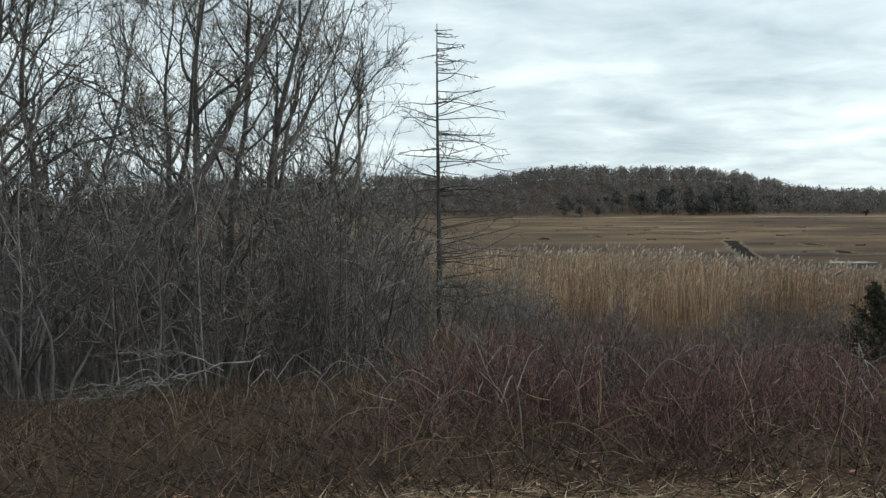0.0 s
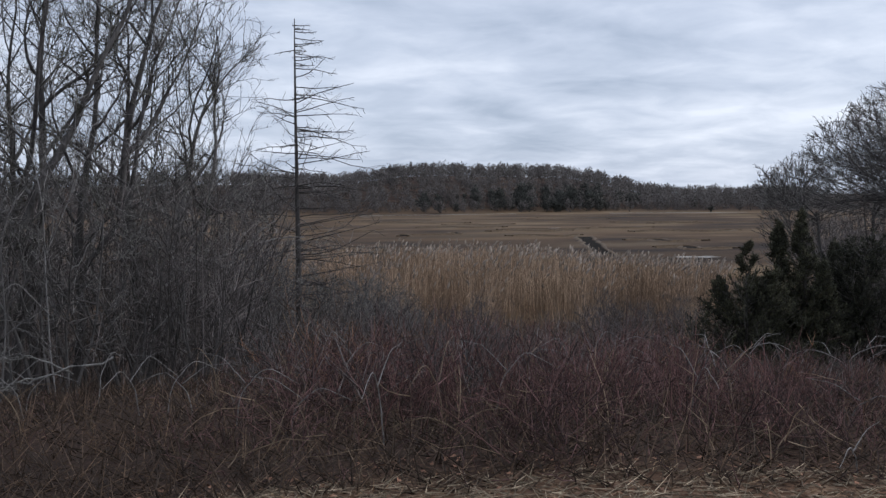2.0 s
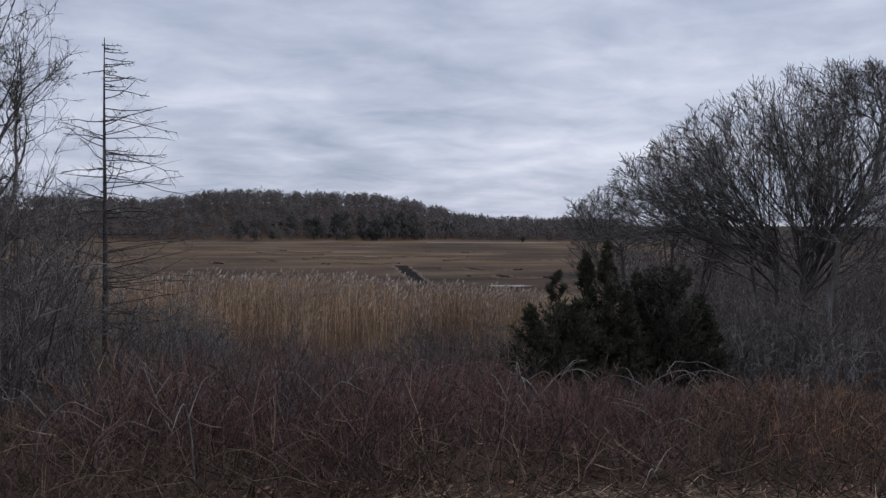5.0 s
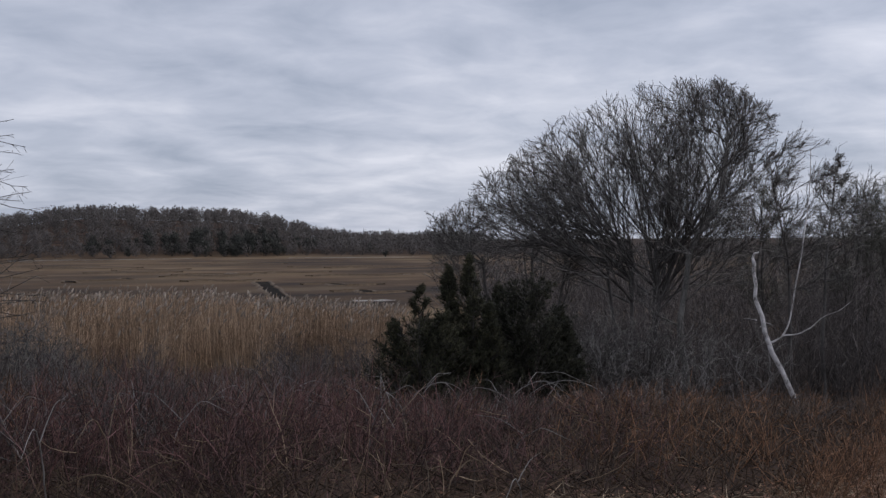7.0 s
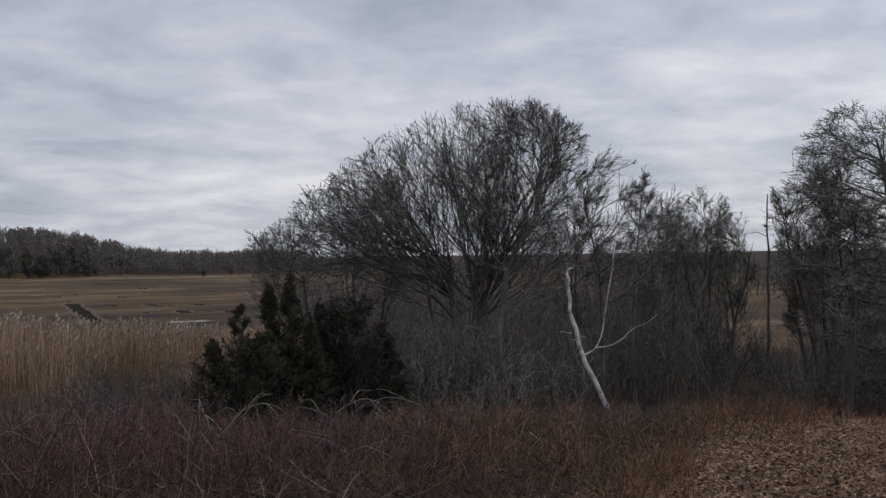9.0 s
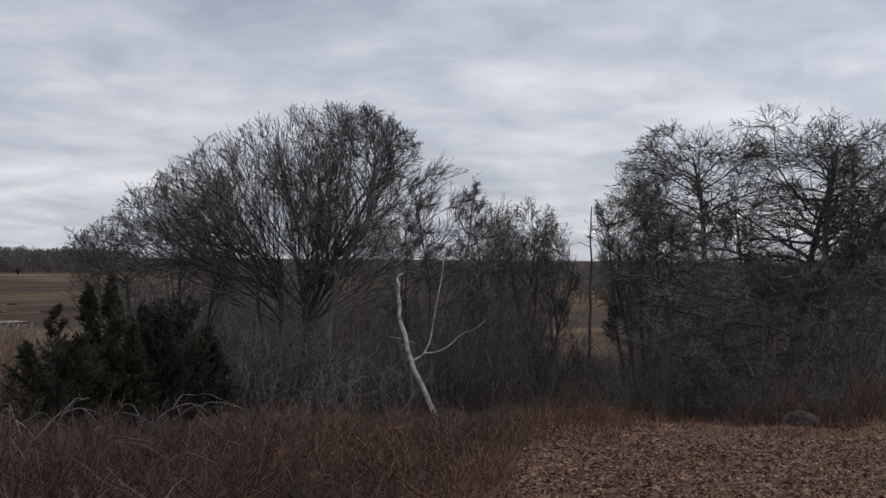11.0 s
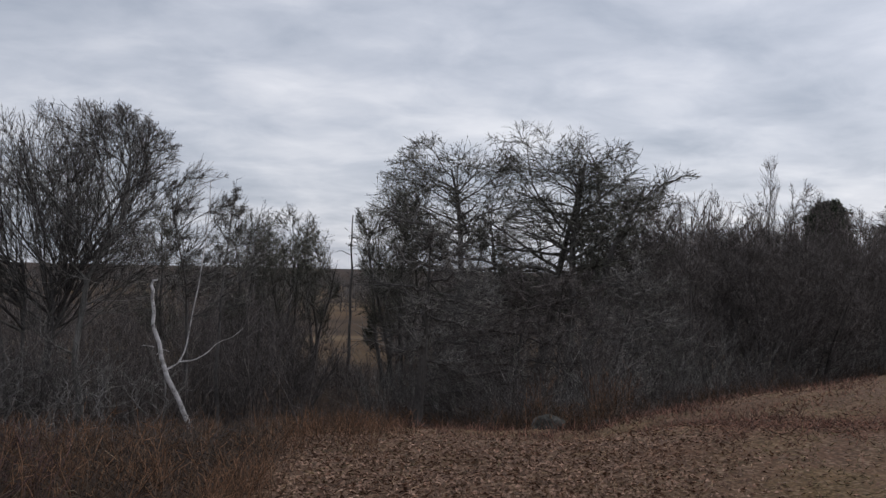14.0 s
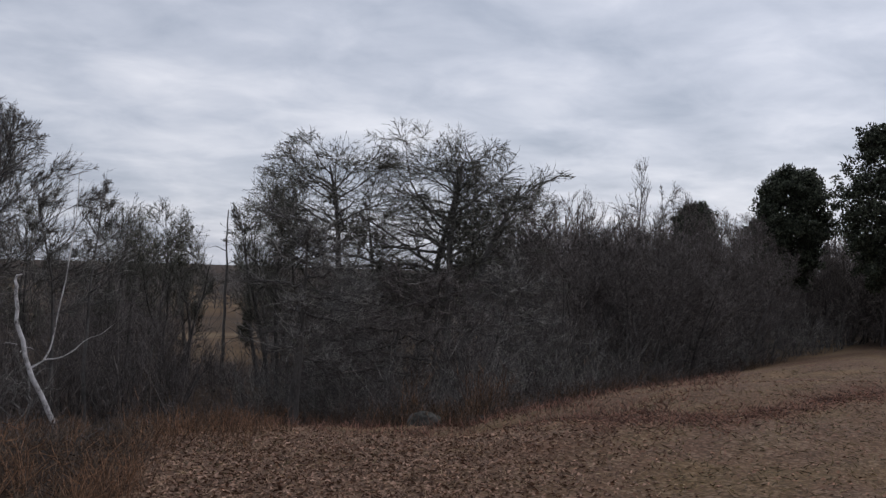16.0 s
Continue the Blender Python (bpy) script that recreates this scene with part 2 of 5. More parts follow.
def build_ground():
    radii = np.concatenate([[0.4], np.geomspace(1.0, 60, 95), np.geomspace(62, 560, 55), np.geomspace(620, 4000, 10)])
    azs = np.radians(np.concatenate([np.arange(-90, 27, 1.0), np.arange(27, 270, 3.0)]))
    rr, aa = np.meshgrid(radii, azs, indexing="ij")
    x, y = -rr * np.sin(aa), rr * np.cos(aa)
    z = ground_z(x, y)
    n, m = rr.shape
    verts = np.concatenate([np.stack([x, y, z], -1).reshape(-1, 3), [[0, 0, 0]]])
    i, j = np.meshgrid(np.arange(n - 1), np.arange(m), indexing="ij")
    j2 = (j + 1) % m
    quads = np.stack([i * m + j, (i + 1) * m + j, (i + 1) * m + j2, i * m + j2], -1).reshape(-1, 4)
    jj = np.arange(m)
    fan = np.stack([np.full(m, n * m), jj, (jj + 1) % m], -1)
    me = raw_mesh("ground", verts, np.concatenate([quads.ravel(), fan.ravel()]), [4] * len(quads) + [3] * m)
    az = np.degrees(np.arctan2(-x, y)).ravel()
    r = rr.ravel()
    wob = 0.5 * np.sin(az * 0.9) + 0.4 * np.sin(az * 2.3 + 1)
    # past az -52 the wide fade to dark litter also paints in the thicket's shade
    lawn = 1 - smooth((r - lawn_edge(az) - wob * r * 0.03) / (np.where(az < -52, 0.26, 0.06) * r + 0.4) + 0.5)
    marsh = smooth((r - 34) / 20) * (np.abs(az) < 85) * (1 - smooth((r - 345) / 25))
    leaves = smooth((az + 78) / 22) * (az < 30) * (1 - smooth((r - 11 - 0.06 * (az + 60)) / 2.5))
    swale = np.exp(-((r - np.interp(az, SWALE_AZ, SWALE_R)) / 0.8) ** 2) * smooth((-66.5 - az) / 4)
    for key, val in (("lawn", lawn), ("marsh", marsh), ("leaves", leaves), ("swale", swale)):
        at = me.attributes.new(key, "FLOAT", "POINT")
        at.data.foreach_set("value", np.append(val, 1.0 if key == "lawn" else 0.0).astype(np.float32))
    me.shade_smooth()
    ob = new("ground", me)
    m = bpy.data.materials.new("earth_with_litter_and_marsh_grass")
    m.use_nodes = True
    nt = m.node_tree
    bsdf = nt.nodes["Principled BSDF"]
    bsdf.inputs["Roughness"].default_value = 0.95
    bsdf.inputs["Specular IOR Level"].default_value = 0.15
    tc = nt.nodes.new("ShaderNodeTexCoord")

    def tex(scale, detail=5.0, squash=None):
        t = nt.nodes.new("ShaderNodeTexNoise")
        t.inputs["Scale"].default_value, t.inputs["Detail"].default_value = scale, detail
        src = tc.outputs["Object"]
        if squash:
            mp = nt.nodes.new("ShaderNodeMapping")
            mp.inputs["Scale"].default_value, mp.inputs["Rotation"].default_value = squash, (0, 0, radians(-12))
            nt.links.new(src, mp.inputs[0])
            src = mp.outputs[0]
        nt.links.new(src, t.inputs[0])
        return t.outputs[0]

    def colours(src, *stops):
        cr = nt.nodes.new("ShaderNodeValToRGB")
        while len(cr.color_ramp.elements) < len(stops):
            cr.color_ramp.elements.new(0.5)
        for e, (p, c) in zip(cr.color_ramp.elements, stops):
            e.position, e.color = p, (*c, 1)
        nt.links.new(src, cr.inputs[0])
        return cr.outputs[0]

    def mixed(fac, a, b, mode="MIX"):
        mx = nt.nodes.new("ShaderNodeMix")
        mx.data_type, mx.blend_type = "RGBA", mode
        if isinstance(fac, float):
            mx.inputs[0].default_value = fac
        else:
            nt.links.new(fac, mx.inputs[0])
        nt.links.new(a, mx.inputs[6])
        nt.links.new(b, mx.inputs[7])
        return mx.outputs[2]

    def attr(key):
        a = nt.nodes.new("ShaderNodeAttribute")
        a.attribute_name = key
        return a.outputs["Fac"]

    fine_t, mid_t, patch_t = tex(38, 9), tex(2.2, 6), tex(0.35, 6, (1, 2.5, 1))
    litter = colours(fine_t, (0.36, (0.022, 0.015, 0.011)), (0.5, (0.055, 0.033, 0.023)), (0.66, (0.105, 0.066, 0.044)))
    lawn_c = mixed(mid_t, colours(fine_t, (0.33, (0.04, 0.024, 0.016)), (0.5, (0.125, 0.07, 0.046)), (0.68, (0.26, 0.175, 0.125))),
                   colours(fine_t, (0.33, (0.04, 0.03, 0.02)), (0.52, (0.105, 0.08, 0.045)), (0.7, (0.22, 0.175, 0.105))))
    lawn_c = mixed(1.0, lawn_c, colours(patch_t, (0.36, (1.0, 0.55, 0.42)), (0.44, (0.72, 0.56, 0.44)), (0.5, (1.15, 0.92, 0.72)), (0.56, (0.9, 0.86, 0.52)), (0.64, (1.7, 1.5, 1.05))), "MULTIPLY")
    cells = nt.nodes.new("ShaderNodeTexVoronoi")
    cells.inputs["Scale"].default_value = 30
    nt.links.new(tc.outputs["Object"], cells.inputs["Vector"])
    chan = nt.nodes.new("ShaderNodeSeparateColor")
    nt.links.new(cells.outputs["Color"], chan.inputs[0])
    leafy = colours(chan.outputs[0], (0.1, (0.06, 0.036, 0.024)), (0.45, (0.125, 0.072, 0.044)), (0.75, (0.18, 0.11, 0.07)), (0.97, (0.29, 0.2, 0.14)))
    strewn = nt.nodes.new("ShaderNodeMath")
    strewn.operation = "MULTIPLY"
    nt.links.new(tex(0.8, 5), strewn.inputs[0])
    strewn.inputs[1].default_value = 1.15
    lawn_c = mixed(strewn.outputs[0], lawn_c, leafy)
    litter = mixed(1.0, litter, colours(tex(0.16, 5), (0.35, (0.45, 0.45, 0.48)), (0.65, (1.25, 1.2, 1.15))), "MULTIPLY")
    wide = tex(0.02, 5, (1, 0.8, 1))
    streak = tex(0.06, 7, (1, 1.2, 1))
    marsh_c = mixed(0.55, colours(streak, (0.36, (0.018, 0.013, 0.010)), (0.44, (0.07, 0.042, 0.024)), (0.54, (0.13, 0.076, 0.038)), (0.66, (0.25, 0.18, 0.105))),
                    colours(wide, (0.40, (0.04, 0.026, 0.018)), (0.5, (0.11, 0.068, 0.036)), (0.62, (0.19, 0.13, 0.075))))
    lawn_c = mixed(attr("leaves"), lawn_c, mixed(1.0, leafy, colours(mid_t, (0.3, (0.75, 0.72, 0.72)), (0.7, (1.15, 1.12, 1.05))), "MULTIPLY"))
    lawn_c = mixed(attr("swale"), lawn_c, mixed(1.0, leafy, colours(fine_t, (0.3, (0.6, 0.4, 0.34)), (0.7, (1.1, 0.7, 0.6))), "MULTIPLY"))
    base = mixed(attr("marsh"), litter, marsh_c)
    base = mixed(attr("lawn"), base, lawn_c)
    nt.links.new(base, bsdf.inputs["Base Color"])
    b = nt.nodes.new("ShaderNodeBump")
    b.inputs["Strength"].default_value, b.inputs["Distance"].default_value = 0.35, 0.02
    nt.links.new(fine_t, b.inputs["Height"])
    nt.links.new(b.outputs[0], bsdf.inputs["Normal"])
    me.materials.append(m)
    return tagged(ob, "mown leaf-strewn bank falling to a tan salt marsh", "ground", kind="structure")


ground = build_ground()

# ---- wood and stalks: bundles of tapered tubes ----
rng = np.random.default_rng(7)


def unit(v):
    return v / np.maximum(np.linalg.norm(v, axis=-1, keepdims=True), 1e-9)


def tubes(P, R, sides=3):
    """Tapered tubes along polylines P (n, k, 3) with radii R (n, k)."""
    n, k, _ = P.shape
    tan = np.empty_like(P)
    tan[:, 1:-1], tan[:, 0], tan[:, -1] = P[:, 2:] - P[:, :-2], P[:, 1] - P[:, 0], P[:, -1] - P[:, -2]
    tan = unit(tan)
    ref = np.where(np.abs(unit(P[:, -1] - P[:, 0])[:, None, 2:]) < 0.8, np.array([0, 0, 1.0]), np.array([1.0, 0.3, 0]))
    u = unit(np.cross(tan, ref))
    v = np.cross(tan, u)
    a = np.arange(sides) * 2 * np.pi / sides
    ring = u[:, :, None] * np.cos(a)[:, None] + v[:, :, None] * np.sin(a)[:, None]
    verts = (P[:, :, None] + ring * R[:, :, None, None]).reshape(-1, 3)
    base = (np.arange(n)[:, None, None] * k + np.arange(k - 1)[None, :, None]) * sides
    s = np.arange(sides)[None, None]
    s2 = (s + 1) % sides
    quads = np.stack([base + s, base + s2, base + sides + s2, base + sides + s], -1).reshape(-1, 4)
    return verts, quads


def spikes(P, D, R):
    """Three-sided needles from points P along D (length included), base radius R."""
    n = len(P)
    t = unit(D)
    u = unit(np.cross(t, np.where(np.abs(t[:, 2:]) < 0.8, np.array([0, 0, 1.0]), np.array([1.0, 0, 0]))))
    v = np.cross(t, u)
    a = np.arange(3) * 2 * np.pi / 3
    ring = P[:, None] + (u[:, None] * np.cos(a)[:, None] + v[:, None] * np.sin(a)[:, None]) * np.reshape(R, (-1, 1, 1))
    verts = np.concatenate([ring, (P + D)[:, None]], 1).reshape(-1, 3)
    b = np.arange(n)[:, None] * 4
    tris = np.concatenate([b + [0, 1, 3], b + [1, 2, 3], b + [2, 0, 3]], 1).reshape(-1, 3)
    return verts, tris


def joined(name, pieces, mat, parent=None, label=""):
    """One mesh object from several bundles."""
    vs, ls, ss, off = [], [], [], 0
    for v, f in pieces:
        vs.append(v)
        ls.append((f + off).ravel())
        ss.append(np.full(len(f), f.shape[1]))
        off += len(v)
    me = raw_mesh(name, np.concatenate(vs), np.concatenate(ls), np.concatenate(ss))
    me.materials.append(mat)
    me.shade_smooth()
    ob = new(name, me)
    if parent:
        ob.parent = parent
    if label:
        tagged(ob, label)
    return ob


def lines(start, heading, length, k, wiggle, up=0.0, g=rng):
    """Polylines of k points that wander from their heading and bend up (or down)."""
    n = len(start)
    P = np.empty((n, k, 3))
    P[:, 0] = start
    d = unit(heading)
    step = (np.asarray(length) / (k - 1)).reshape(-1, 1)
    for j in range(1, k):
        d = unit(d + wiggle * g.normal(size=(n, 3)) + np.array([0, 0, up]))
        P[:, j] = P[:, j - 1] + d * step
    return P


def along(P, s):
    k = P.shape[1]
    f = s * (k - 1)
    i = np.minimum(f.astype(int), k - 2)
    w = (f - i)[:, None]
    n = np.arange(len(P))
    return P[n, i] * (1 - w) + P[n, i + 1] * w, unit(P[n, i + 1] - P[n, i]), i, w[:, 0]


def grow(P, R, per, lo, hi, ratio, angle, k=4, up=0.06, wiggle=0.18, thick=0.55, rmin=0.004, tip=0.4, fall=0.5, g=rng, flat=1.0, lift=0.0):
    """Branches from every parent line: their lines and radii."""
    idx = np.repeat(np.arange(len(P)), per)
    s = g.uniform(lo, hi, len(idx))
    A, T, i, w = along(P[idx], s)
    L = np.linalg.norm(np.diff(P, axis=1), axis=2).sum(1)[idx]
    perp = g.normal(size=(len(idx), 3))
    perp[:, 2] *= flat
    perp = unit(perp - T * (perp * T).sum(1, keepdims=True))
    ang = np.radians(angle * g.uniform(0.7, 1.3, len(idx)))[:, None]
    D = T * np.cos(ang) + perp * np.sin(ang) + np.array([0, 0, lift])
    length = L * ratio * g.uniform(0.55, 1.15, len(idx)) * (1.2 - fall * s)
    Q = lines(A, D, length, k, wiggle, up, g)
    n = np.arange(len(idx))
    r0 = np.maximum((R[idx][n, i] * (1 - w) + R[idx][n, i + 1] * w) * thick, rmin)
    rad = np.maximum(r0[:, None] * np.linspace(1, tip, k)[None], rmin * 0.7)
    return Q, rad


def shoots(P, R, per, lo, hi, ratio, angle, thick=0.9, rmin=0.005, fall=0.4, up=0.1, g=rng):
    """The finest twigs: straight tapering shoots from every parent line."""
    Q, r = grow(P, R, per, lo, hi, ratio, angle, 2, up, 0.05, thick, rmin, 0.5, fall, g)
    return spikes(Q[:, 0], Q[:, 1] - Q[:, 0], r[:, 0])


def blob(n, centre, rx, rz, g, shell=0.35, floor=-1.0, full=2.0):
    """Points that fill an ellipsoid, denser towards its skin; nothing below floor (in its radii)."""
    v = unit(g.normal(size=(n * 3, 3)))
    v = v[v[:, 2] > floor][:n]
    v = v / (np.abs(v) ** full).sum(1, keepdims=True) ** (1 / full)
    return np.asarray(centre) + v * (shell + (1 - shell) * g.random((len(v), 1)) ** 0.6) * np.array([rx, rx, rz])


def fork(A, D, tips, g, tip=0.005, power=2.3, crook=0.22, ease=0.9, rise=0.0, span=(0.24, 0.5), share=(0.3, 0.7), to=None):
    """Forks again and again from A, heading D, until every tip is reached: runs of points and radii, the stem first."""
    runs, stack = [], [(np.asarray(A, float), unit(np.asarray(D, float)), np.asarray(tips, float), None, to)]
    while stack:
        P, D, T, run, q = stack.pop()
        n = len(T)
        c = T.mean(0)
        v = c - P
        if n == 1:
            q = T[0]
        elif q is None:
            q = P + v * g.uniform(*span)
        l = math.sqrt(((q - P) ** 2).sum()) + 1e-6
        E = v / (math.sqrt((v * v).sum()) + 1e-6) + g.normal(0, 0.12, 3)
        E[2] += rise
        E = E / math.sqrt((E * E).sum())
        k = 2 if n == 1 else 3 if n < 12 else 5
        t = (np.arange(1, k + 1) / k)[:, None]
        a, b = t * t * (3 - 2 * t), t * (1 - t) ** 2
        pts = P * (1 - a) + q * a + (D * b - E * (t * t * (1 - t))) * (l * ease)
        pts = pts + g.normal(0, crook * l / k, (k, 3)) * (1.0 if n > 1 else 0.6)
        r = tip * n ** (1 / power)
        if run is None:
            run = ([P], [r])
            runs.append(run)
        run[0].extend(pts)
        run[1].extend([r] * k)
        if n == 1:
            run[1][-1] = tip * 0.5
            continue
        q = pts[-1]
        F = pts[-1] - pts[-2]
        F = F / (math.sqrt((F * F).sum()) + 1e-6)
        U = T - q
        U = U / (np.sqrt((U * U).sum(1, keepdims=True)) + 1e-6)
        if n == 2:
            side = np.array([True, False])
        else:
            S = U @ g.normal(size=(3, 4))
            S = S[:, S.var(0).argmax()]
            m = min(max(int(n * g.uniform(*share)), 1), n - 1)
            side = np.zeros(n, bool)
            side[np.argpartition(S, m)[:m]] = True
        one, two = T[side], T[~side]
        if len(one) > len(two):
            one, two = two, one
        stack.append((q, F * 0.6 + E * 0.4, one, None, None))
        stack.append((q, F * 0.6 + E * 0.4, two, run, None))
    return [(np.array(a), np.array(b)) for a, b in runs]


def bare(name, stems, g, limbs=10, shoot=(2, 0.3), tip=0.005, bark=BARK_GREY, twig=TWIG_GREY, stem="trunk", limb="limb", up=0.15, fan=0.4, fine=0.8, stout=1.0, thin=2.6, trunks=(), **how):
    """A leafless tree: trunk(s), the strongest limbs one by one, and the crown of twigs; stems are (start, heading, tips, first fork)."""
    root = new(name)
    for P, R in trunks:
        joined(stem, [tubes(np.asarray(P)[None], np.asarray(R)[None], 8)], bark, root)
    runs = []
    for A, D, T, to in stems:
        rs = fork(A, D, T, g, tip=tip, to=to, **how)
        if not len(trunks):
            P, R = rs.pop(0)
            R = R * stout
            R[0] *= 1.25
            joined(stem, [tubes(P[None], R[None], 8)], bark, root)
        runs += rs
    runs.sort(key=lambda q: -q[1][0])
    crown = {}
    for rank, (P, R) in enumerate(runs):
        if rank < limbs:
            joined(limb, [tubes(P[None], R[None] * stout, 5)], bark, root)
        else:
            crown.setdefault(len(P), []).append((P, R))
    bits = [tubes(np.stack([c[0] for c in v]), np.stack([c[1] for c in v]), 3) for v in crown.values()]
    A, B = [], []
    for P, R in runs:
        q = np.flatnonzero(R[1:] < tip * thin) + 1
        A.append(P[q - 1])
        B.append(P[q])
    A, B = np.repeat(np.concatenate(A), shoot[0], 0), np.repeat(np.concatenate(B), shoot[0], 0)
    T = unit(B - A)
    D = unit(T * 1.1 + g.normal(0, fan, T.shape) + np.array([0, 0, up]))
    bits.append(spikes(A + (B - A) * g.random((len(A), 1)), D * shoot[1] * g.uniform(0.4, 1.3, (len(A), 1)), np.full(len(A), tip * fine)))
    joined("crown", bits, twig, root)
    return root


def room_to(A, D, inside, far):
    """How far one can go from A along D and stay inside a crown's skin."""
    t = np.arange(1, 17) / 16 * far
    ok = inside((A[:, None] + D[:, None] * t[None, :, None]).reshape(-1, 3)).reshape(len(A), 16)
    return np.cumprod(ok, 1).sum(1) * far / 16


def egg(centre, rx, rz, ry=None):
    """The inside of an ellipsoid."""
    c, q = np.asarray(centre, float), np.array([rx, ry or rx, rz])
    return lambda p: (((p - c) / q) ** 2).sum(-1) < 1


def branched(name, trunks, limbs, g, inside, per=((9, 0.22, 38, 1.9), (7, 0.15, 42, 0.85), (5, 0.1, 45, 0.36)), far=6.0, wiggle=0.07, up=0.03, fine=0.0046, bark=BARK_GREY, twig=TWIG_GREY, stem="trunk", limb="limb", sweep=0.0, flat=1.0, fill=(0.72, 1.0), apart=60):
    """A leafless tree grown limb by limb: trunks (points, radii), limbs (starts, headings, radii), then branches of finer and finer order out to the crown's skin."""
    root = new(name)
    for P, R in trunks:
        joined(stem, [tubes(np.asarray(P)[None], np.asarray(R)[None], 8)], bark, root)
    A, D, r0 = (np.asarray(v, float) for v in limbs)
    D = unit(D)
    L = np.maximum(room_to(A, D, inside, far) * g.uniform(*fill, len(A)), 0.4)
    P = lines(A, D, L, 10, wiggle, up, g)
    R = r0[:, None] * np.linspace(1, 0.2, 10)[None]
    for i in range(min(apart, len(P))):
        joined(limb, [tubes(P[i:i + 1], R[i:i + 1], 5)], bark, root)
    bits = [tubes(P[apart:], R[apart:], 4)] if len(P) > apart else []
    for level, (n, lo, angle, cap) in enumerate(per):
        i = np.repeat(np.arange(len(P)), n)
        s = g.uniform(lo, 1, len(i))
        A, T, j, _ = along(P[i], s)
        perp = g.normal(size=(len(i), 3)) * [1, 1, flat]
        perp = unit(perp - T * (perp * T).sum(1, keepdims=True))
        a = np.radians(angle * g.uniform(0.55, 1.35, len(i)))[:, None]
        D = unit(T * np.cos(a) + perp * np.sin(a) + [sweep, 0, up * 2])
        L = cap * g.uniform(0.45, 1.2, len(i)) * (1.2 - 0.5 * s)
        L = np.maximum(np.minimum(L, room_to(A, D, inside, cap * 1.3) * g.uniform(0.8, 1.15, len(i))), 0.22 * cap)
        r = np.maximum(R[i, j] * 0.55, fine * (1.7, 1.25, 1.0)[level + 3 - len(per)])
        if level < len(per) - 1:
            k = 6 if level == 0 else 4
            P = lines(A, D, L, k, wiggle * 1.2, up, g)
            R = np.maximum(r[:, None] * np.linspace(1, 0.3, k)[None], fine * 0.8)
            bits.append(tubes(P, R, 3))
        else:
            bits.append(spikes(A, D * L[:, None], r * g.uniform(0.8, 1.2, len(i))))
    joined("crown", bits, twig, root)
    return root


def off_trunks(trunks, n, g, lo=0.35, rise=(20, 65), thick=0.4):
    """Starts, headings and radii of n limbs set round the trunks, steeper towards the top."""
    A, D, R = [], [], []
    for q in range(n):
        P, rad = trunks[q % len(trunks)]
        s = lo + (0.97 - lo) * (q + g.random()) / n
        a, el = q * 2.4 + g.uniform(-0.5, 0.5), radians(np.interp(s, [lo, 1], rise) + g.normal(0, 7))
        A.append(along(P[None], np.array([s]))[0][0])
        D.append((math.cos(a) * math.cos(el), math.sin(a) * math.cos(el), math.sin(el)))
        R.append(np.interp(s, np.linspace(0, 1, len(P)), rad) * thick * g.uniform(0.7, 1.2) + 0.006)
    return A, D, R


def stem_of(h, g, girth, lean=(0.0, 0.0), foot=(0.0, 0.0), crook=0.06, k=14, tip=0.12):
    return trunk_line(h, g, lean, foot, crook, k), girth * np.concatenate([[1.3], np.linspace(1, tip, k - 1)])


def bushy(name, n, h, rx, g, girth, limbs, per, spread=0.3, fine=0.006, crook=0.08, rise=(25, 65), lo=0.15, **how):
    """Several stems from one foot, branching into one rounded crown."""
    trunks = []
    for i in range(n):
        a = (i + 0.4 * g.random()) / n * 2 * np.pi
        trunks.append(stem_of(h * g.uniform(0.62, 0.9), g, girth * g.uniform(0.7, 1.2), (spread * math.cos(a) * g.uniform(0.4, 1.2), spread * math.sin(a) * g.uniform(0.4, 1.2)), (0.16 * rx * math.cos(a), 0.16 * rx * math.sin(a)), crook, 10))
    return branched(name, trunks, off_trunks(trunks, limbs, g, lo, rise), g, egg((0, 0, h * 0.52), rx, h * 0.5), per, fine=fine, **how)


def clump(name, n, h, rx, g, count, tip, spread=0.35, wide=0.35, low=0.35, centre=0.6, tall=0.4, **how):
    """Many stems from one foot that share a rounded crown."""
    T = blob(count, (0, 0, h * centre), rx, h * tall, g, 0.15)
    a = np.arctan2(T[:, 1], T[:, 0]) + g.normal(0, 0.5, count)
    which = np.floor((a / (2 * np.pi) % 1) * n).astype(int) % n
    stems = []
    for i in range(n):
        b = (i + 0.5) / n * 2 * np.pi
        d = np.array([math.cos(b), math.sin(b), 0])
        if (which == i).sum() < 3:
            continue
        mine = T[which == i]
        foot = d * wide * g.uniform(0.3, 1) * rx * 0.3 + [0, 0, -0.1]
        stems.append((foot, d * spread + [0, 0, 1], mine, foot * 0.7 + 0.3 * mine.mean(0) * [1, 1, 0] + [0, 0, h * low * g.uniform(0.7, 1.2)]))
    return bare(name, stems, g, tip=tip, **how)


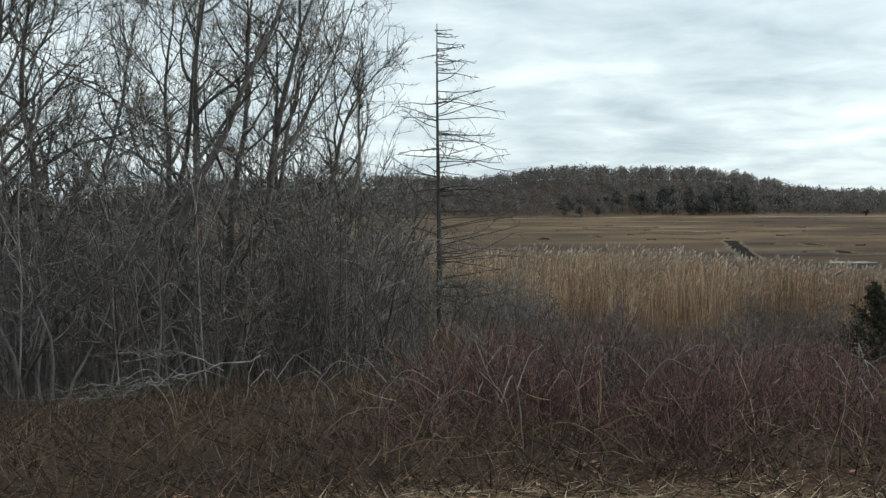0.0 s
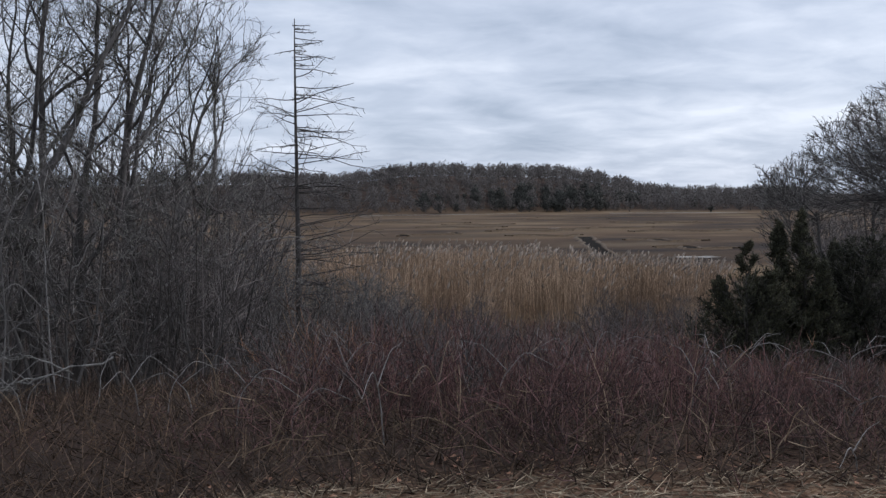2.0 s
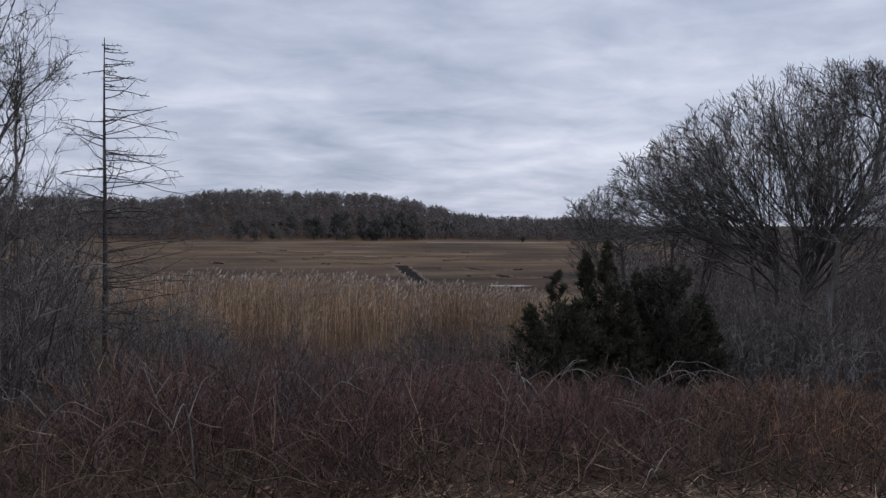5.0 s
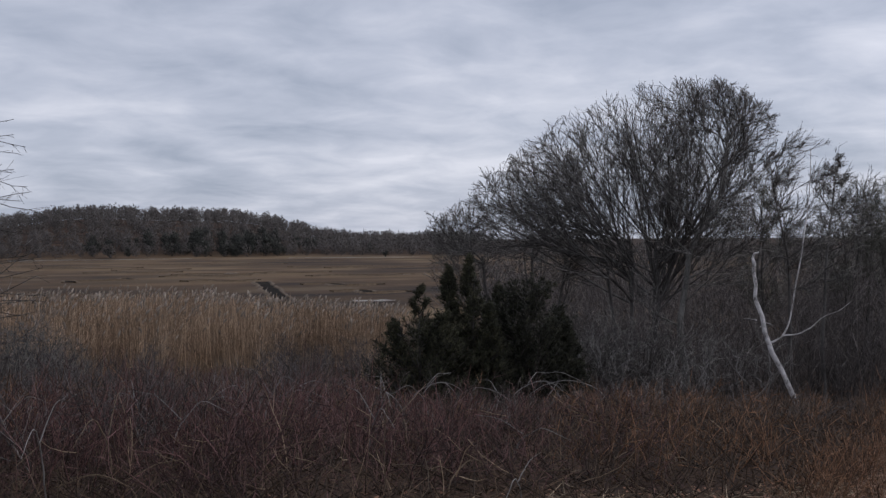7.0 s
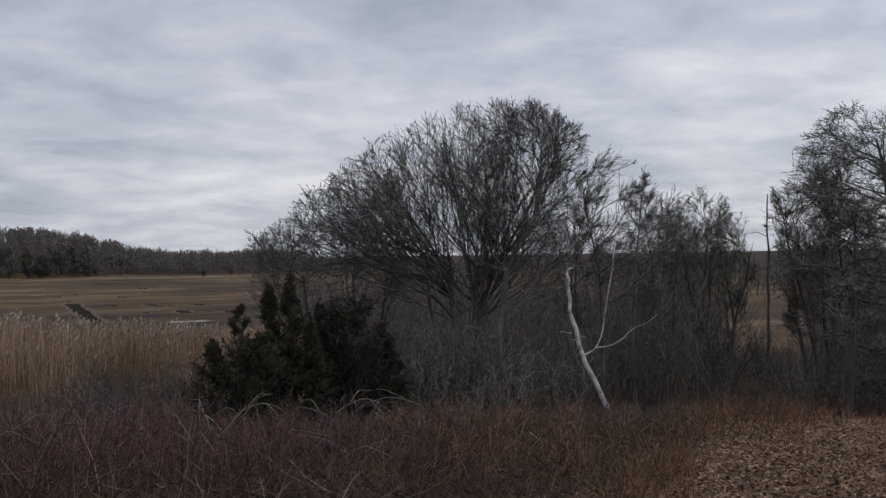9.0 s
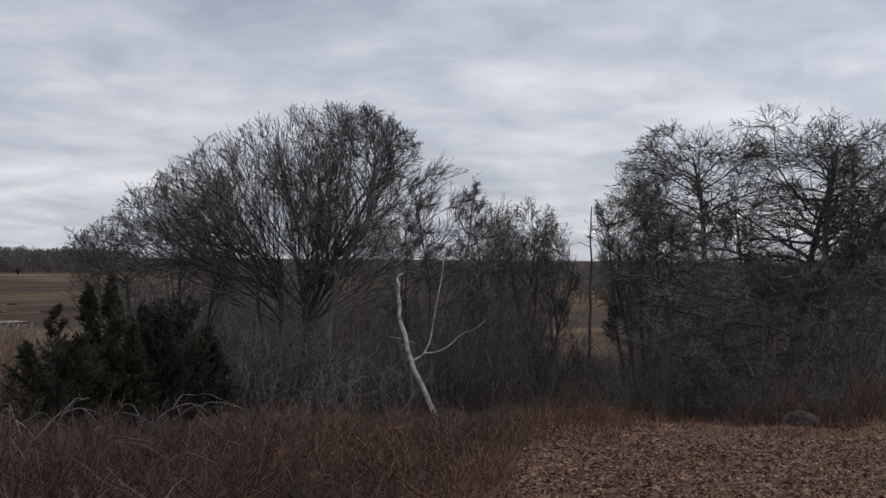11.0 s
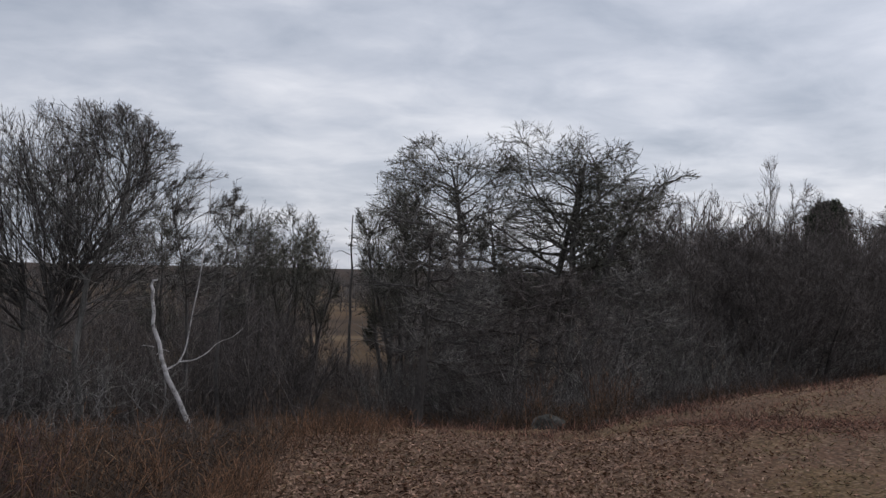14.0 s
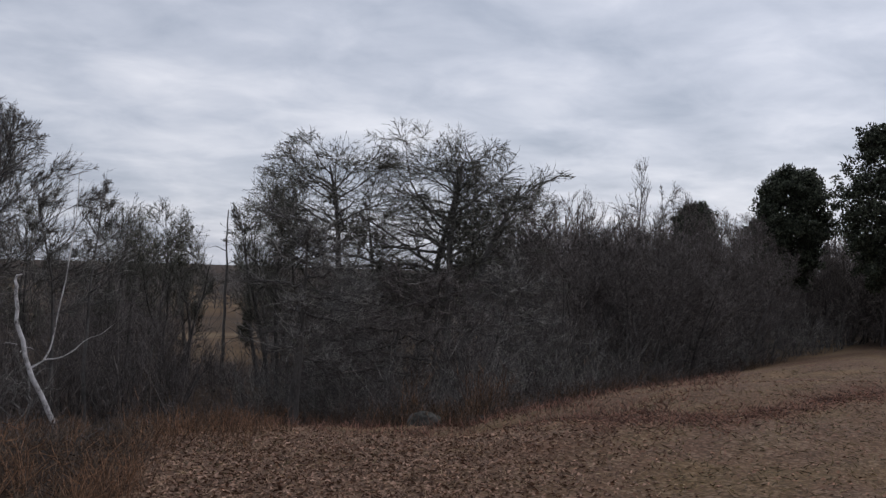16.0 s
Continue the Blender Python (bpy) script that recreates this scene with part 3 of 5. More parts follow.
def tiered(name, h, w, g, plates=30, count=34, lo=0.32, lean=(0.0, 0.0), girth=0.16, droop=0.12, top=0.45, twist=1.0, **how):
    """A tree of level limbs that carry flat sprays of twigs, tier over tier; w is the reach to either side of local x."""
    P = trunk_line(h * 0.87, g, lean, (0, 0), 0.05, 16)
    R = girth * np.concatenate([[1.35], np.linspace(1, 0.12, 15) ** 1.4])
    stems = []
    for i in range(plates):
        f = lo + (0.97 - lo) * (i + g.random()) / plates
        s = (f - lo) / (1 - lo)
        a = i * 2.4 + g.uniform(-0.5, 0.5)
        d = np.array([math.cos(a), math.sin(a) * twist, 0.0])
        reach = (w[0] if d[0] < 0 else w[1]) * np.interp(s, [0, 0.25, 0.6, 0.85, 1], [0.8, 0.98, 0.95, 0.68, top]) * g.uniform(0.7, 1.08)
        A = along(P[None], np.array([f * 0.98]))[0][0]
        side = np.array([-d[1], d[0], 0])
        q = g.normal(size=(count, 3)) * 0.5
        u = np.clip(0.62 + 0.5 * g.uniform(-1, 0.8, count), 0.2, 1.02)
        lift = np.interp(s, [0, 0.5, 1], [-0.04, 0.1, 0.42]) * reach
        T = A + d * (u * reach)[:, None] + side * (q[:, 1] * reach * 0.42 * u)[:, None]
        T[:, 2] += lift * u - droop * reach * u ** 2 + 0.2 * g.normal(size=count) + 0.03
        stems.append((A, d + [0, 0, 0.35 + 0.6 * s], T, None))
    return bare(name, stems, g, trunks=[(P, R)], **how)


def trunk_line(h, g, lean=(0.0, 0.0), foot=(0.0, 0.0), crook=0.05, k=14):
    return lines(np.array([[foot[0], foot[1], 0.0]]), np.array([[lean[0], lean[1], 1.0]]), h, k, crook, 0.04, g)[0]


def cane(name, courses, mat, g):
    """Stout bare canes or limbs along given courses (radius, points), each a part of the thing."""
    root = new(name)
    for n, (rad, pts) in enumerate(courses):
        p = np.array(pts, float)
        t, tt = np.linspace(0, 1, len(p)), np.linspace(0, 1, 16)
        P = np.stack([np.interp(tt, t, p[:, i]) for i in range(3)], -1)
        for _ in range(2):
            P[1:-1] = (P[:-2] + P[1:-1] * 2 + P[2:]) / 4
        P[1:-1] += g.normal(0, rad * 0.3, (14, 3))
        R = rad * np.linspace(1, 0.3, 16) * g.uniform(0.92, 1.08, 16)
        joined("trunk" if n == 0 else "limb", [tubes(P[None], R[None], 8)], mat, root)
    return root


def place(ob, az, r, turn=0.0, size=1.0, sink=0.06, tall=None):
    x, y = spot(az, r)
    ob.matrix_world = pose(float(x), float(y), float(ground_z(x, y)) - sink, 0, 0, turn) @ Matrix.Diagonal((size, size, tall or size, 1))
    return ob


def again(ob, az, r, turn=0.0, size=1.0, sink=0.06, tall=None):
    x, y = spot(az, r)
    c = copy_thing(ob, Matrix())
    c.matrix_basis = pose(float(x), float(y), float(ground_z(x, y)) - sink, 0, 0, turn) @ Matrix.Diagonal((size, size, tall or size, 1))
    return c


def scatter(n, az0, az1, r0, r1, g=rng, even=True):
    az = g.uniform(az0, az1, n)
    u = g.uniform(0, 1, n)
    r = np.sqrt(r0 ** 2 + u * (r1 ** 2 - r0 ** 2)) if even else r0 + u * (r1 - r0)
    return az, r


def stalks(name, az, r, height, mat, label, category, rad=0.004, lean=0.25, wiggle=0.1, up=0.0, k=4, side=0, g=rng, droop=0.0):
    """A stand of single stalks on the ground, with side shoots."""
    x, y = spot(az, r)
    n = len(az)
    base = np.stack([x, y, ground_z(x, y) - 0.03], -1)
    head = np.concatenate([g.normal(0, lean, (n, 2)), np.ones((n, 1))], 1)
    P = lines(base, head, height, k, wiggle, up - droop, g)
    R = rad * g.uniform(0.6, 1.4, n)[:, None] * np.linspace(1, 0.45, k)[None]
    bits = [tubes(P, R, 3)]
    if side:
        bits.append(shoots(P, R, side, 0.2, 1, np.minimum(0.45, 0.9 / np.repeat(height, side)), 48, 1.0, rad * 0.8, 0.4, 0.1, g))
    ob = joined(name, bits, mat)
    return tagged(ob, label, category, kind="stuff")

# ---- the marsh: far woods, ditch, creeks, reeds ----


def evergreen(name, height, radius, g, n, needle, mat, trunk_mat=BARK_DARK, round_top=0.0, ragged=0.35, crowd=45):
    """A conical evergreen: trunk, and a crown of sprays of small upright needles."""
    root = new(name)
    P = lines(np.zeros((1, 3)), np.array([[0.02, 0.01, 1.0]]), height * 0.93, 8, 0.02, 0, g)
    joined("trunk", [tubes(P, height * 0.022 * np.linspace(1, 0.2, 8)[None], 7)], trunk_mat, root)
    m = max(30, n // crowd)
    h = g.uniform(0.02, 1.0, m) ** 1.1
    a = g.uniform(0, 2 * np.pi, m)
    reach = radius * ((1 - h) ** (0.95 - 0.5 * round_top)) * (1 - ragged * g.uniform(0, 1, m)) + 0.05 * radius
    D = np.stack([np.cos(a), np.sin(a), g.uniform(0.35, 0.9, m)], -1)
    base = np.stack([np.zeros(m), np.zeros(m), h * height * 0.92], -1)
    B = lines(base, D, reach * 1.25, 5, 0.08, 0.12, g)
    tagged(joined("branching", [tubes(B, np.full((m, 5), height * 0.004) * np.linspace(1.4, 0.5, 5), 3)], trunk_mat, root), kind="stuff")
    i = g.integers(0, m, n)
    A, T, _, _ = along(B[i], g.uniform(0.3, 1.0, n) ** 0.8)
    out = unit(T + 0.55 * g.normal(size=(n, 3)) + np.array([0, 0, 0.35]))
    A = A + g.normal(0, needle * 0.5, (n, 3))
    joined("crown", [spikes(A, out * needle * g.uniform(0.6, 1.5, (n, 1)), needle * 0.16 * g.uniform(0.7, 1.4, n))], mat, root)
    return root


def woods(name, spots, g, mat, label, n=100, thick=0.008, length=0.22):
    """Far leafless woods: trunks and rounded crowns of fine upswept twigs, joined."""
    az, r, h = (np.array(v) for v in zip(*spots))
    x, y = spot(az, r)
    foot = np.stack([x, y, ground_z(x, y) - 0.3], -1)
    m = len(h)
    lean = np.concatenate([g.normal(0, 0.06, (m, 2)), np.ones((m, 1))], 1)
    P = lines(foot, lean, h * 0.8, 4, 0.05, 0, g)
    bits = [tubes(P, (h * 0.013)[:, None] * np.linspace(1, 0.35, 4)[None], 4)]
    i = np.repeat(np.arange(m), n)
    c = unit(g.normal(size=(len(i), 3))) * g.uniform(0.25, 1, (len(i), 1)) ** 0.6
    wide = g.uniform(0.75, 1.2, m)[i]
    c[:, 2] = np.where(g.random(len(i)) < 0.35, -0.6 * np.abs(c[:, 2]), np.abs(c[:, 2]))
    H = h[i][:, None]
    A = foot[i] + np.concatenate([c[:, :2] * 0.36 * H * wide[:, None], (0.4 + 0.5 * c[:, 2:]) * H], 1)
    D = unit(np.concatenate([c[:, :2], c[:, 2:] * 0.6 + 0.55], 1) + g.normal(0, 0.35, (len(i), 3)))
    bits.append(spikes(A - D * H * length * 0.5, D * H * length * g.uniform(0.6, 1.3, (len(i), 1)), h[i] * thick * g.uniform(0.6, 1.3, len(i))))
    return tagged(joined(name, bits, mat), label, "woods", kind="stuff")


g = np.random.default_rng(11)
spots = []
for row, r in enumerate((350, 361, 372, 384, 396, 408, 420, 432, 444, 456, 467, 478, 490, 503, 516, 530)):
    for az in np.concatenate([np.arange(-27, 3, 0.52), np.arange(3, 25, 1.3)]):
        spots.append((az + g.uniform(-0.4, 0.4), r + g.uniform(-6, 6), g.uniform(6.0, 8.2) * (0.75 if row < 2 else 1)))
h = np.random.default_rng(12)
for r in (480, 496, 514):
    for az in np.arange(-22, 24, 0.5):
        spots.append((az + h.uniform(-0.2, 0.2), r + h.uniform(-5, 5), h.uniform(2.8, 4.4)))
woods("far_woods", spots, g, FAR_TWIG, "bare grey woods on the rise beyond the marsh", 76, 0.033, 0.10)
spots = []
for r in (195, 206, 218, 232, 250):
    for az in np.arange(-90, -24.5, 0.95):
        spots.append((az + g.uniform(-0.5, 0.5), r + g.uniform(-6, 6) + max(0.0, az + 31) * 24, g.uniform(5.0, 7.2)))
for _ in range(70):
    spots.append((g.uniform(-60, -42), g.uniform(125, 190), g.uniform(3.8, 5.2)))
woods("low_woods", spots, g, FAR_TWIG, "low dark leafless woods at the marsh edge", 80, 0.009)
spots = []
for _ in range(170):
    az = g.uniform(-89, -54)
    r = g.uniform(max(50.0, float(lawn_edge(az)) + 14), 100)
    el = np.interp(az, [-90, -80, -70, -67, -64, -54], [3.2, 4.0, 4.9, 4.4, 1.7, 1.2]) + g.uniform(-1.6, 0.3)
    spots.append((az, r, EYE_Z + r * math.tan(radians(el)) - float(ground_z(*spot(az, r)))))
for _ in range(64):
    az = g.uniform(-90, -78)
    spots.append((az, g.uniform(59, 70), g.uniform(4.0, 6.6)))
for _ in range(110):
    spots.append((g.uniform(-50, -26.6), g.uniform(52, 95), g.uniform(4.0, 5.4)))
for _ in range(40):
    spots.append((g.uniform(-60, -54.2), g.uniform(46, 80), g.uniform(4.0, 5.6)))
for _ in range(26):
    spots.append((g.uniform(-53, -49), g.uniform(36, 46), g.uniform(1.4, 2.4)))
for _ in range(60):
    spots.append((g.uniform(4, 26), g.uniform(34, 75), g.uniform(3.8, 8.2)))
woods("back_woods", spots, g, TWIG_BROWN, "brown leafless woods behind the thicket", 160, 0.0048, 0.15)
far_pines = [tagged(evergreen("far_cedar", 6.3, 2.6, np.random.default_rng(40 + i), 180, 1.1, FAR_GREEN, round_top=0.9, ragged=0.5), "dark evergreen before the far grey woods", "tree", "far evergreens") for i in range(3)]
used = set()
for az, n in ((-7.7, 4), (-9.2, 4), (-10.6, 5), (-11.8, 9), (-13, 12), (-14.4, 13), (-15.6, 11), (-16.8, 7), (-17.8, 3), (-21.5, 2)):
    for _ in range(n):
        k = int(g.integers(0, 3))
        (again if k in used else place)(far_pines[k], az + g.uniform(-0.8, 0.8), 350 + g.uniform(-4, 34), g.uniform(0, 360), g.uniform(0.4, 1.1), 0.3)
        used.add(k)
tagged(place(clump("marsh_bush", 3, 2.2, 1.1, g, 40, 0.05, bark=FAR_GREEN, twig=FAR_GREEN, limbs=3, shoot=(4, 0.5)), -22.2, 330), "lone dark bush at the marsh's far edge", "bush")


def strip(name, pts, width, mat, lift, label, category, bank=None):
    """A wet channel: a dark bed between two low grassy banks."""
    root = new(name)
    pts = np.array(pts, float)
    d = unit(np.gradient(pts, axis=0))
    nrm = np.stack([-d[:, 1], d[:, 0]], -1)
    wob = rng.uniform(0.75, 1.25, len(pts))[:, None] * width / 2

    def band(nm, offs, m):
        n, q = len(pts), len(offs)
        v = []
        for o, hgt in offs:
            xy = pts + nrm * wob * o
            v.append(np.concatenate([xy, (ground_z(xy[:, 0], xy[:, 1]) + hgt)[:, None]], 1))
        verts = np.stack(v, 1).reshape(-1, 3)
        i, j = np.meshgrid(np.arange(n - 1), np.arange(q - 1), indexing="ij")
        f = np.stack([i * q + j, i * q + j + 1, (i + 1) * q + j + 1, (i + 1) * q + j], -1).reshape(-1, 4)
        joined(nm, [(verts, f)], m, root)

    band("bed", [(-1, lift), (0, lift - 0.01), (1, lift)], mat)
    if bank:
        band("bank", [(-1.9, -0.1), (-1.4, bank), (-1.0, bank * 0.9), (-0.97, 0.0)], SPOIL)
        band("bank", [(0.97, 0.0), (1.0, bank * 0.9), (1.4, bank), (1.9, -0.1)], SPOIL)
    return tagged(root, label, category)


def between(a, b, n=14, wob=0.0):
    p, q = np.array(spot(*a)), np.array(spot(*b))
    t = np.linspace(0, 1, n)[:, None]
    side = np.array([-(q - p)[1], (q - p)[0]]) / np.linalg.norm(q - p)
    return p * (1 - t) + q * t + side * wob * np.sin(t * 7) * (t * (1 - t) * 4)


strip("drainage_ditch", between((-15.6, 140), (-17.2, 86), 20, 0.0), 1.5, MUD, 0.05, "straight dark muddy ditch cut through the marsh grass", "ditch", 0.12)
for a, b, w in (((-11.4, 165), (-14.2, 168), 1.6), ((-6.8, 148), (-8.0, 160), 1.3), ((-9, 205), (-11, 207), 1.8), ((-18, 215), (-20.6, 218), 1.8),
                ((-3.5, 240), (-6.5, 243), 2.2), ((-14, 270), (-19, 272), 2.4), ((-20.2, 112), (-22.5, 110), 1.3), ((1, 200), (-2, 204), 1.8), ((-16.2, 178), (-18.4, 181), 1.5), ((-12.0, 172), (-15.0, 176), 1.8), ((-7.5, 190), (-10.5, 188), 1.6), ((-19, 160), (-22.8, 166), 1.8), ((-1, 170), (-4, 176), 1.7), ((-10, 250), (-16, 246), 2.6), ((-17, 300), (-24, 296), 3.0), ((2, 290), (-7, 296), 3.0), ((-20, 205), (-23.5, 210), 2.0), ((-5, 225), (-8.5, 220), 2.0), ((-12.5, 145), (-14.6, 147), 1.3), ((-18.6, 130), (-21, 128), 1.4)):
    strip("marsh_creek", between((a[0] + 0.9, a[1]), (b[0] - 0.9, b[1]), 22, 3.5), w * 0.95, MUD, 0.06, "narrow dark tidal creek winding in marsh grass", "creek", 0.15)

for a, b, w in (((-20.6, 93), (-22.4, 95), 1.6), ((-17, 320), (-24, 324), 5.0), ((-3, 318), (-12, 325), 4.0), ((-12.0, 176), (-14.4, 178.5), 1.2)):
    strip("salt_pan", between(a, b, 16, 1.0), w, PAN, 0.07, "pale dried mud patch in the marsh grass", "mud")

# tall reeds at the foot of the bank
az, r = scatter(9500, -23, 3, 41, 66)
keep = r > 41 + 5 * np.abs(np.sin(az * 0.6)) + np.where(az > -3, 8, 0)
az, r = az[keep], r[keep]
x, y = spot(az, r)
cap = np.interp(az, [-23, -19, -15, -12, 3], [-3.9, -3.5, -3.2, -2.75, -2.75]) + rng.normal(0, 0.22, len(az))
H = np.clip(np.minimum(rng.uniform(1.5, 3.2, len(az)), EYE_Z + r * np.tan(np.radians(cap)) - ground_z(x, y)), 0.8, 4)
base = np.stack([x, y, ground_z(x, y) - 0.05], -1)
P = lines(base, np.concatenate([rng.normal(0, 0.09, (len(az), 2)) + [0.04, 0], np.ones((len(az), 1))], 1), H, 3, 0.05, 0)
reeds = joined("reed_bed", [tubes(P, np.linspace(0.011, 0.006, 3)[None] * rng.uniform(0.8, 1.5, (len(az), 1)), 3)], REED_STEM)
A, T, _, _ = along(P[np.repeat(np.arange(len(P)), 2)], rng.uniform(0.3, 0.9, len(P) * 2))
leaf = unit(T * 0.8 + rng.normal(0, 0.6, T.shape)) * rng.uniform(0.25, 0.5, (len(T), 1))
joined("foliage", [spikes(A, leaf, np.full(len(A), 0.014))], REED_STEM, reeds)
top = P[rng.random(len(P)) < 0.25]
heads = lines(top[:, -1] - [0, 0, 0.03], unit(top[:, -1] - top[:, -2]) + [0.3, 0, 0], rng.uniform(0.2, 0.36, len(top)), 4, 0.15, -0.1)
joined("plume_mass", [tubes(heads, np.array([[0.01, 0.05, 0.04, 0.006]]) * rng.uniform(0.6, 1.2, (len(top), 1)), 4)], REED_PLUME, reeds)
tagged(reeds, "tall golden dry reeds with feathery plumes", "reeds", kind="stuff")

# ---- trees on the slope, by the marsh ----
g = np.random.default_rng(5)
# (bearing, distance, height, crown radius, lean across the view, tips)
LEFT = [(21.0, 17.0, 9.0, 2.3, -0.05, 300), (16.4, 18.0, 9.8, 2.2, -0.04, 340), (14.6, 19.0, 10.0, 2.4, 0.2, 360), (11.6, 21, 10.4, 2.3, 0.1, 340), (8.1, 19.0, 9.4, 1.9, 0.04, 360), (6.6, 21.0, 8.2, 1.7, 0.2, 300),
        (3.4, 24, 6.2, 1.3, -0.02, 320), (24.4, 18, 9, 2.2, 0.0, 300), (18.2, 25, 10.4, 2.4, 0.05, 420), (1.6, 27, 5.6, 1.1, 0.0, 260), (19.2, 20, 9.8, 2.2, 0.05, 340), (13.0, 24, 10.4, 2.3, 0.0, 300), (9.6, 24, 9.8, 1.9, 0.1, 260), (22.6, 19, 9.4, 2.2, 0.05, 300)]
for n, (az, r, h, rx, lean, count) in enumerate(LEFT):
    trunks = [stem_of(h * 0.86, g, 0.085 + 0.002 * h, (lean, 0.02), (0, 0), 0.10, 16)]
    if n in (1, 2, 4):
        trunks.append(stem_of(h * 0.8, g, 0.07, (lean + 0.24, 0.05), (0.14, 0.05), 0.09, 16))
    t = branched("bare_tree", trunks, off_trunks(trunks, count // 17, g, 0.2, (24, 60), 0.5), g, egg((lean * h * 0.6, 0, h * 0.63), rx, h * 0.42), ((7, 0.2, 42, 1.7), (5, 0.15, 46, 0.8), (3, 0.1, 45, 0.32)), 4.5, 0.17, 0.05, 0.0048, BARK_GREY if n % 3 else BARK_DARK, TWIG_OLIVE if n % 3 == 1 else TWIG_GREY)
    tagged(place(t, az, r, az), "leafless grey tree with lichened crooked branches on the bank", "tree", "trees on the marsh bank")


def larch(h, g):
    root = new("dead_larch")
    P = lines(np.zeros((1, 3)), np.array([[0.0, 0, 1.0]]), h, 12, 0.006, 0.03, g)
    R = 0.09 * np.linspace(1, 0.1, 12)[None]
    joined("trunk", [tubes(P, R, 8)], BARK_DARK, root)
    m = 110
    s = g.uniform(0.22, 0.99, m)
    A, T, _, _ = along(P.repeat(m, 0), s)
    a = g.uniform(0, 2 * np.pi, m)
    D = np.stack([np.cos(a) + 0.45, np.sin(a) * 0.8, g.uniform(-0.15, 0.2, m)], -1)
    L = np.minimum((0.16 + 2.9 * (1 - s) ** 0.75) * g.uniform(0.35, 1.1, m), g.uniform(1.1, 1.5, m))
    L = L * np.where(np.cos(a) > 0.1, 1.35, 1.0)
    B = lines(A, D, L, 6, 0.11, 0.012, g)
    BR = np.linspace(0.012, 0.005, 6)[None].repeat(m, 0)
    for n in range(m):
        joined("branch", [tubes(B[n:n + 1], BR[n:n + 1], 4)], BARK_DARK, root)
    C, CR = grow(B, BR, 8, 0.15, 1, 0.22, 52, 3, 0.0, 0.15, 0.6, 0.0055, 0.6, 0.5, g)
    joined("crown", [tubes(C, CR, 3)], TWIG_GREY, root)
    return root


tagged(place(larch(8.0, g), -0.3, 23, -1), "slender dead larch with sparse level branches", "tree")

# white birch leaning out of the weeds; local x runs across the line of sight
birch = cane("white_birch", [
    (0.06, [(0.2, 0, -0.2), (-0.2, 0, 0.6), (-0.6, 0, 1.42), (-0.8, 0, 2.1), (-0.88, 0, 2.85), (-0.88, 0, 3.15), (-0.84, 0.02, 3.25), (-0.76, 0.02, 3.25)]),
    (0.021, [(-0.6, 0, 1.42), (-0.42, 0.03, 1.52), (-0.22, 0.05, 1.65), (-0.16, 0.1, 2.0), (-0.05, 0.1, 2.7), (0.08, 0.1, 3.4), (0.2, 0.15, 4.4), (0.22, 0.2, 5.3)]),
    (0.014, [(-0.3, 0.03, 1.6), (-0.05, 0, 1.62), (0.18, -0.1, 1.74), (0.42, -0.1, 2.0), (0.72, -0.1, 2.1), (0.95, -0.1, 2.3)]),
    (0.012, [(-0.8, 0, 1.9), (-1.0, 0.05, 1.93), (-1.1, 0.05, 1.9)]), (0.012, [(-0.75, 0, 1.75), (-0.62, 0, 1.85), (-0.5, 0, 1.8)])], BARK_BIRCH, g)
tagged(place(birch, -43.8, 22.0, -43.8), "white-barked leaning birch with a broken top", "tree")


def top_at(az, r, el):
    """The height of a thing on the ground there that rises to that angle above the eye's level."""
    return EYE_Z + r * math.tan(radians(el)) - float(ground_z(*spot(az, r)))


# the angle to which the trees by the birch rise: one shared dome, trimmed by the wind, steeper on its far side
DOME_AZ = [-44.0, -43.0, -42.7, -41.3, -40.4, -38.7, -36.6, -34.5, -32.3, -30.2, -28.7, -27.8, -26.0, -24.8]
DOME_EL = [2.5, 4.7, 6.4, 7.6, 8.1, 8.4, 8.4, 7.9, 7.0, 5.6, 4.3, 3.2, 2.1, 1.0]


def canopy(az):
    return np.interp(az, DOME_AZ, DOME_EL) + 0.16 * np.sin(az * 3.1) + 0.1 * np.sin(az * 7.3)


def dome(az, r, a0, a1, lo, deep):
    """The inside of the shared dome, in the axes of a tree that stands there: x across the line of sight."""
    foot = float(ground_z(*spot(az, r)))

    def inside(p):
        a = az - np.degrees(p[:, 0] / r)
        el = np.degrees(np.arctan((p[:, 2] + foot - EYE_Z) / r))
        top = canopy(a) * np.sqrt(np.clip(1 - (p[:, 1] / deep) ** 2, 0, 1)) - 0.1
        return (el < top) & (el > lo) & (a > a1) & (a < a0)
    return inside


FULL = ((10, 0.16, 36, 2.2), (7, 0.12, 38, 0.95), (3, 0.1, 36, 0.42))
az, r = -35.7, 27.0
eye = EYE_Z - float(ground_z(*spot(az, r)))
trunks = [stem_of(eye - 0.2 + 0.3 * (n % 2), g, 0.058, (0.07 * (n - 2), g.uniform(-0.06, 0.06)), (0.1 * (n - 2), 0), 0.05, 12, 0.6) for n in range(5)]
A, D, R = [], [], []
for n in range(50):
    P, rad = trunks[int(np.clip(n * 5 // 50 + g.integers(-1, 2), 0, 4))]
    side = radians(-90 + 148 * ((n + 0.5) / 50) ** 1.15 + g.normal(0, 7))
    A.append(along(P[None], np.array([g.uniform(0.62, 0.99)]))[0][0])
    D.append((math.sin(side), g.normal(0, 0.38), max(math.cos(side), 0.2)))
    R.append(g.uniform(0.022, 0.042))
t = branched("domed_tree", trunks, (A, D, R), g, dome(az, r, -24.8, -41.4, -9.0, 4.2), FULL, 8.5, 0.065, 0.03, 0.0062, BARK_GREY, TWIG_GREY, fill=(0.8, 1.0))
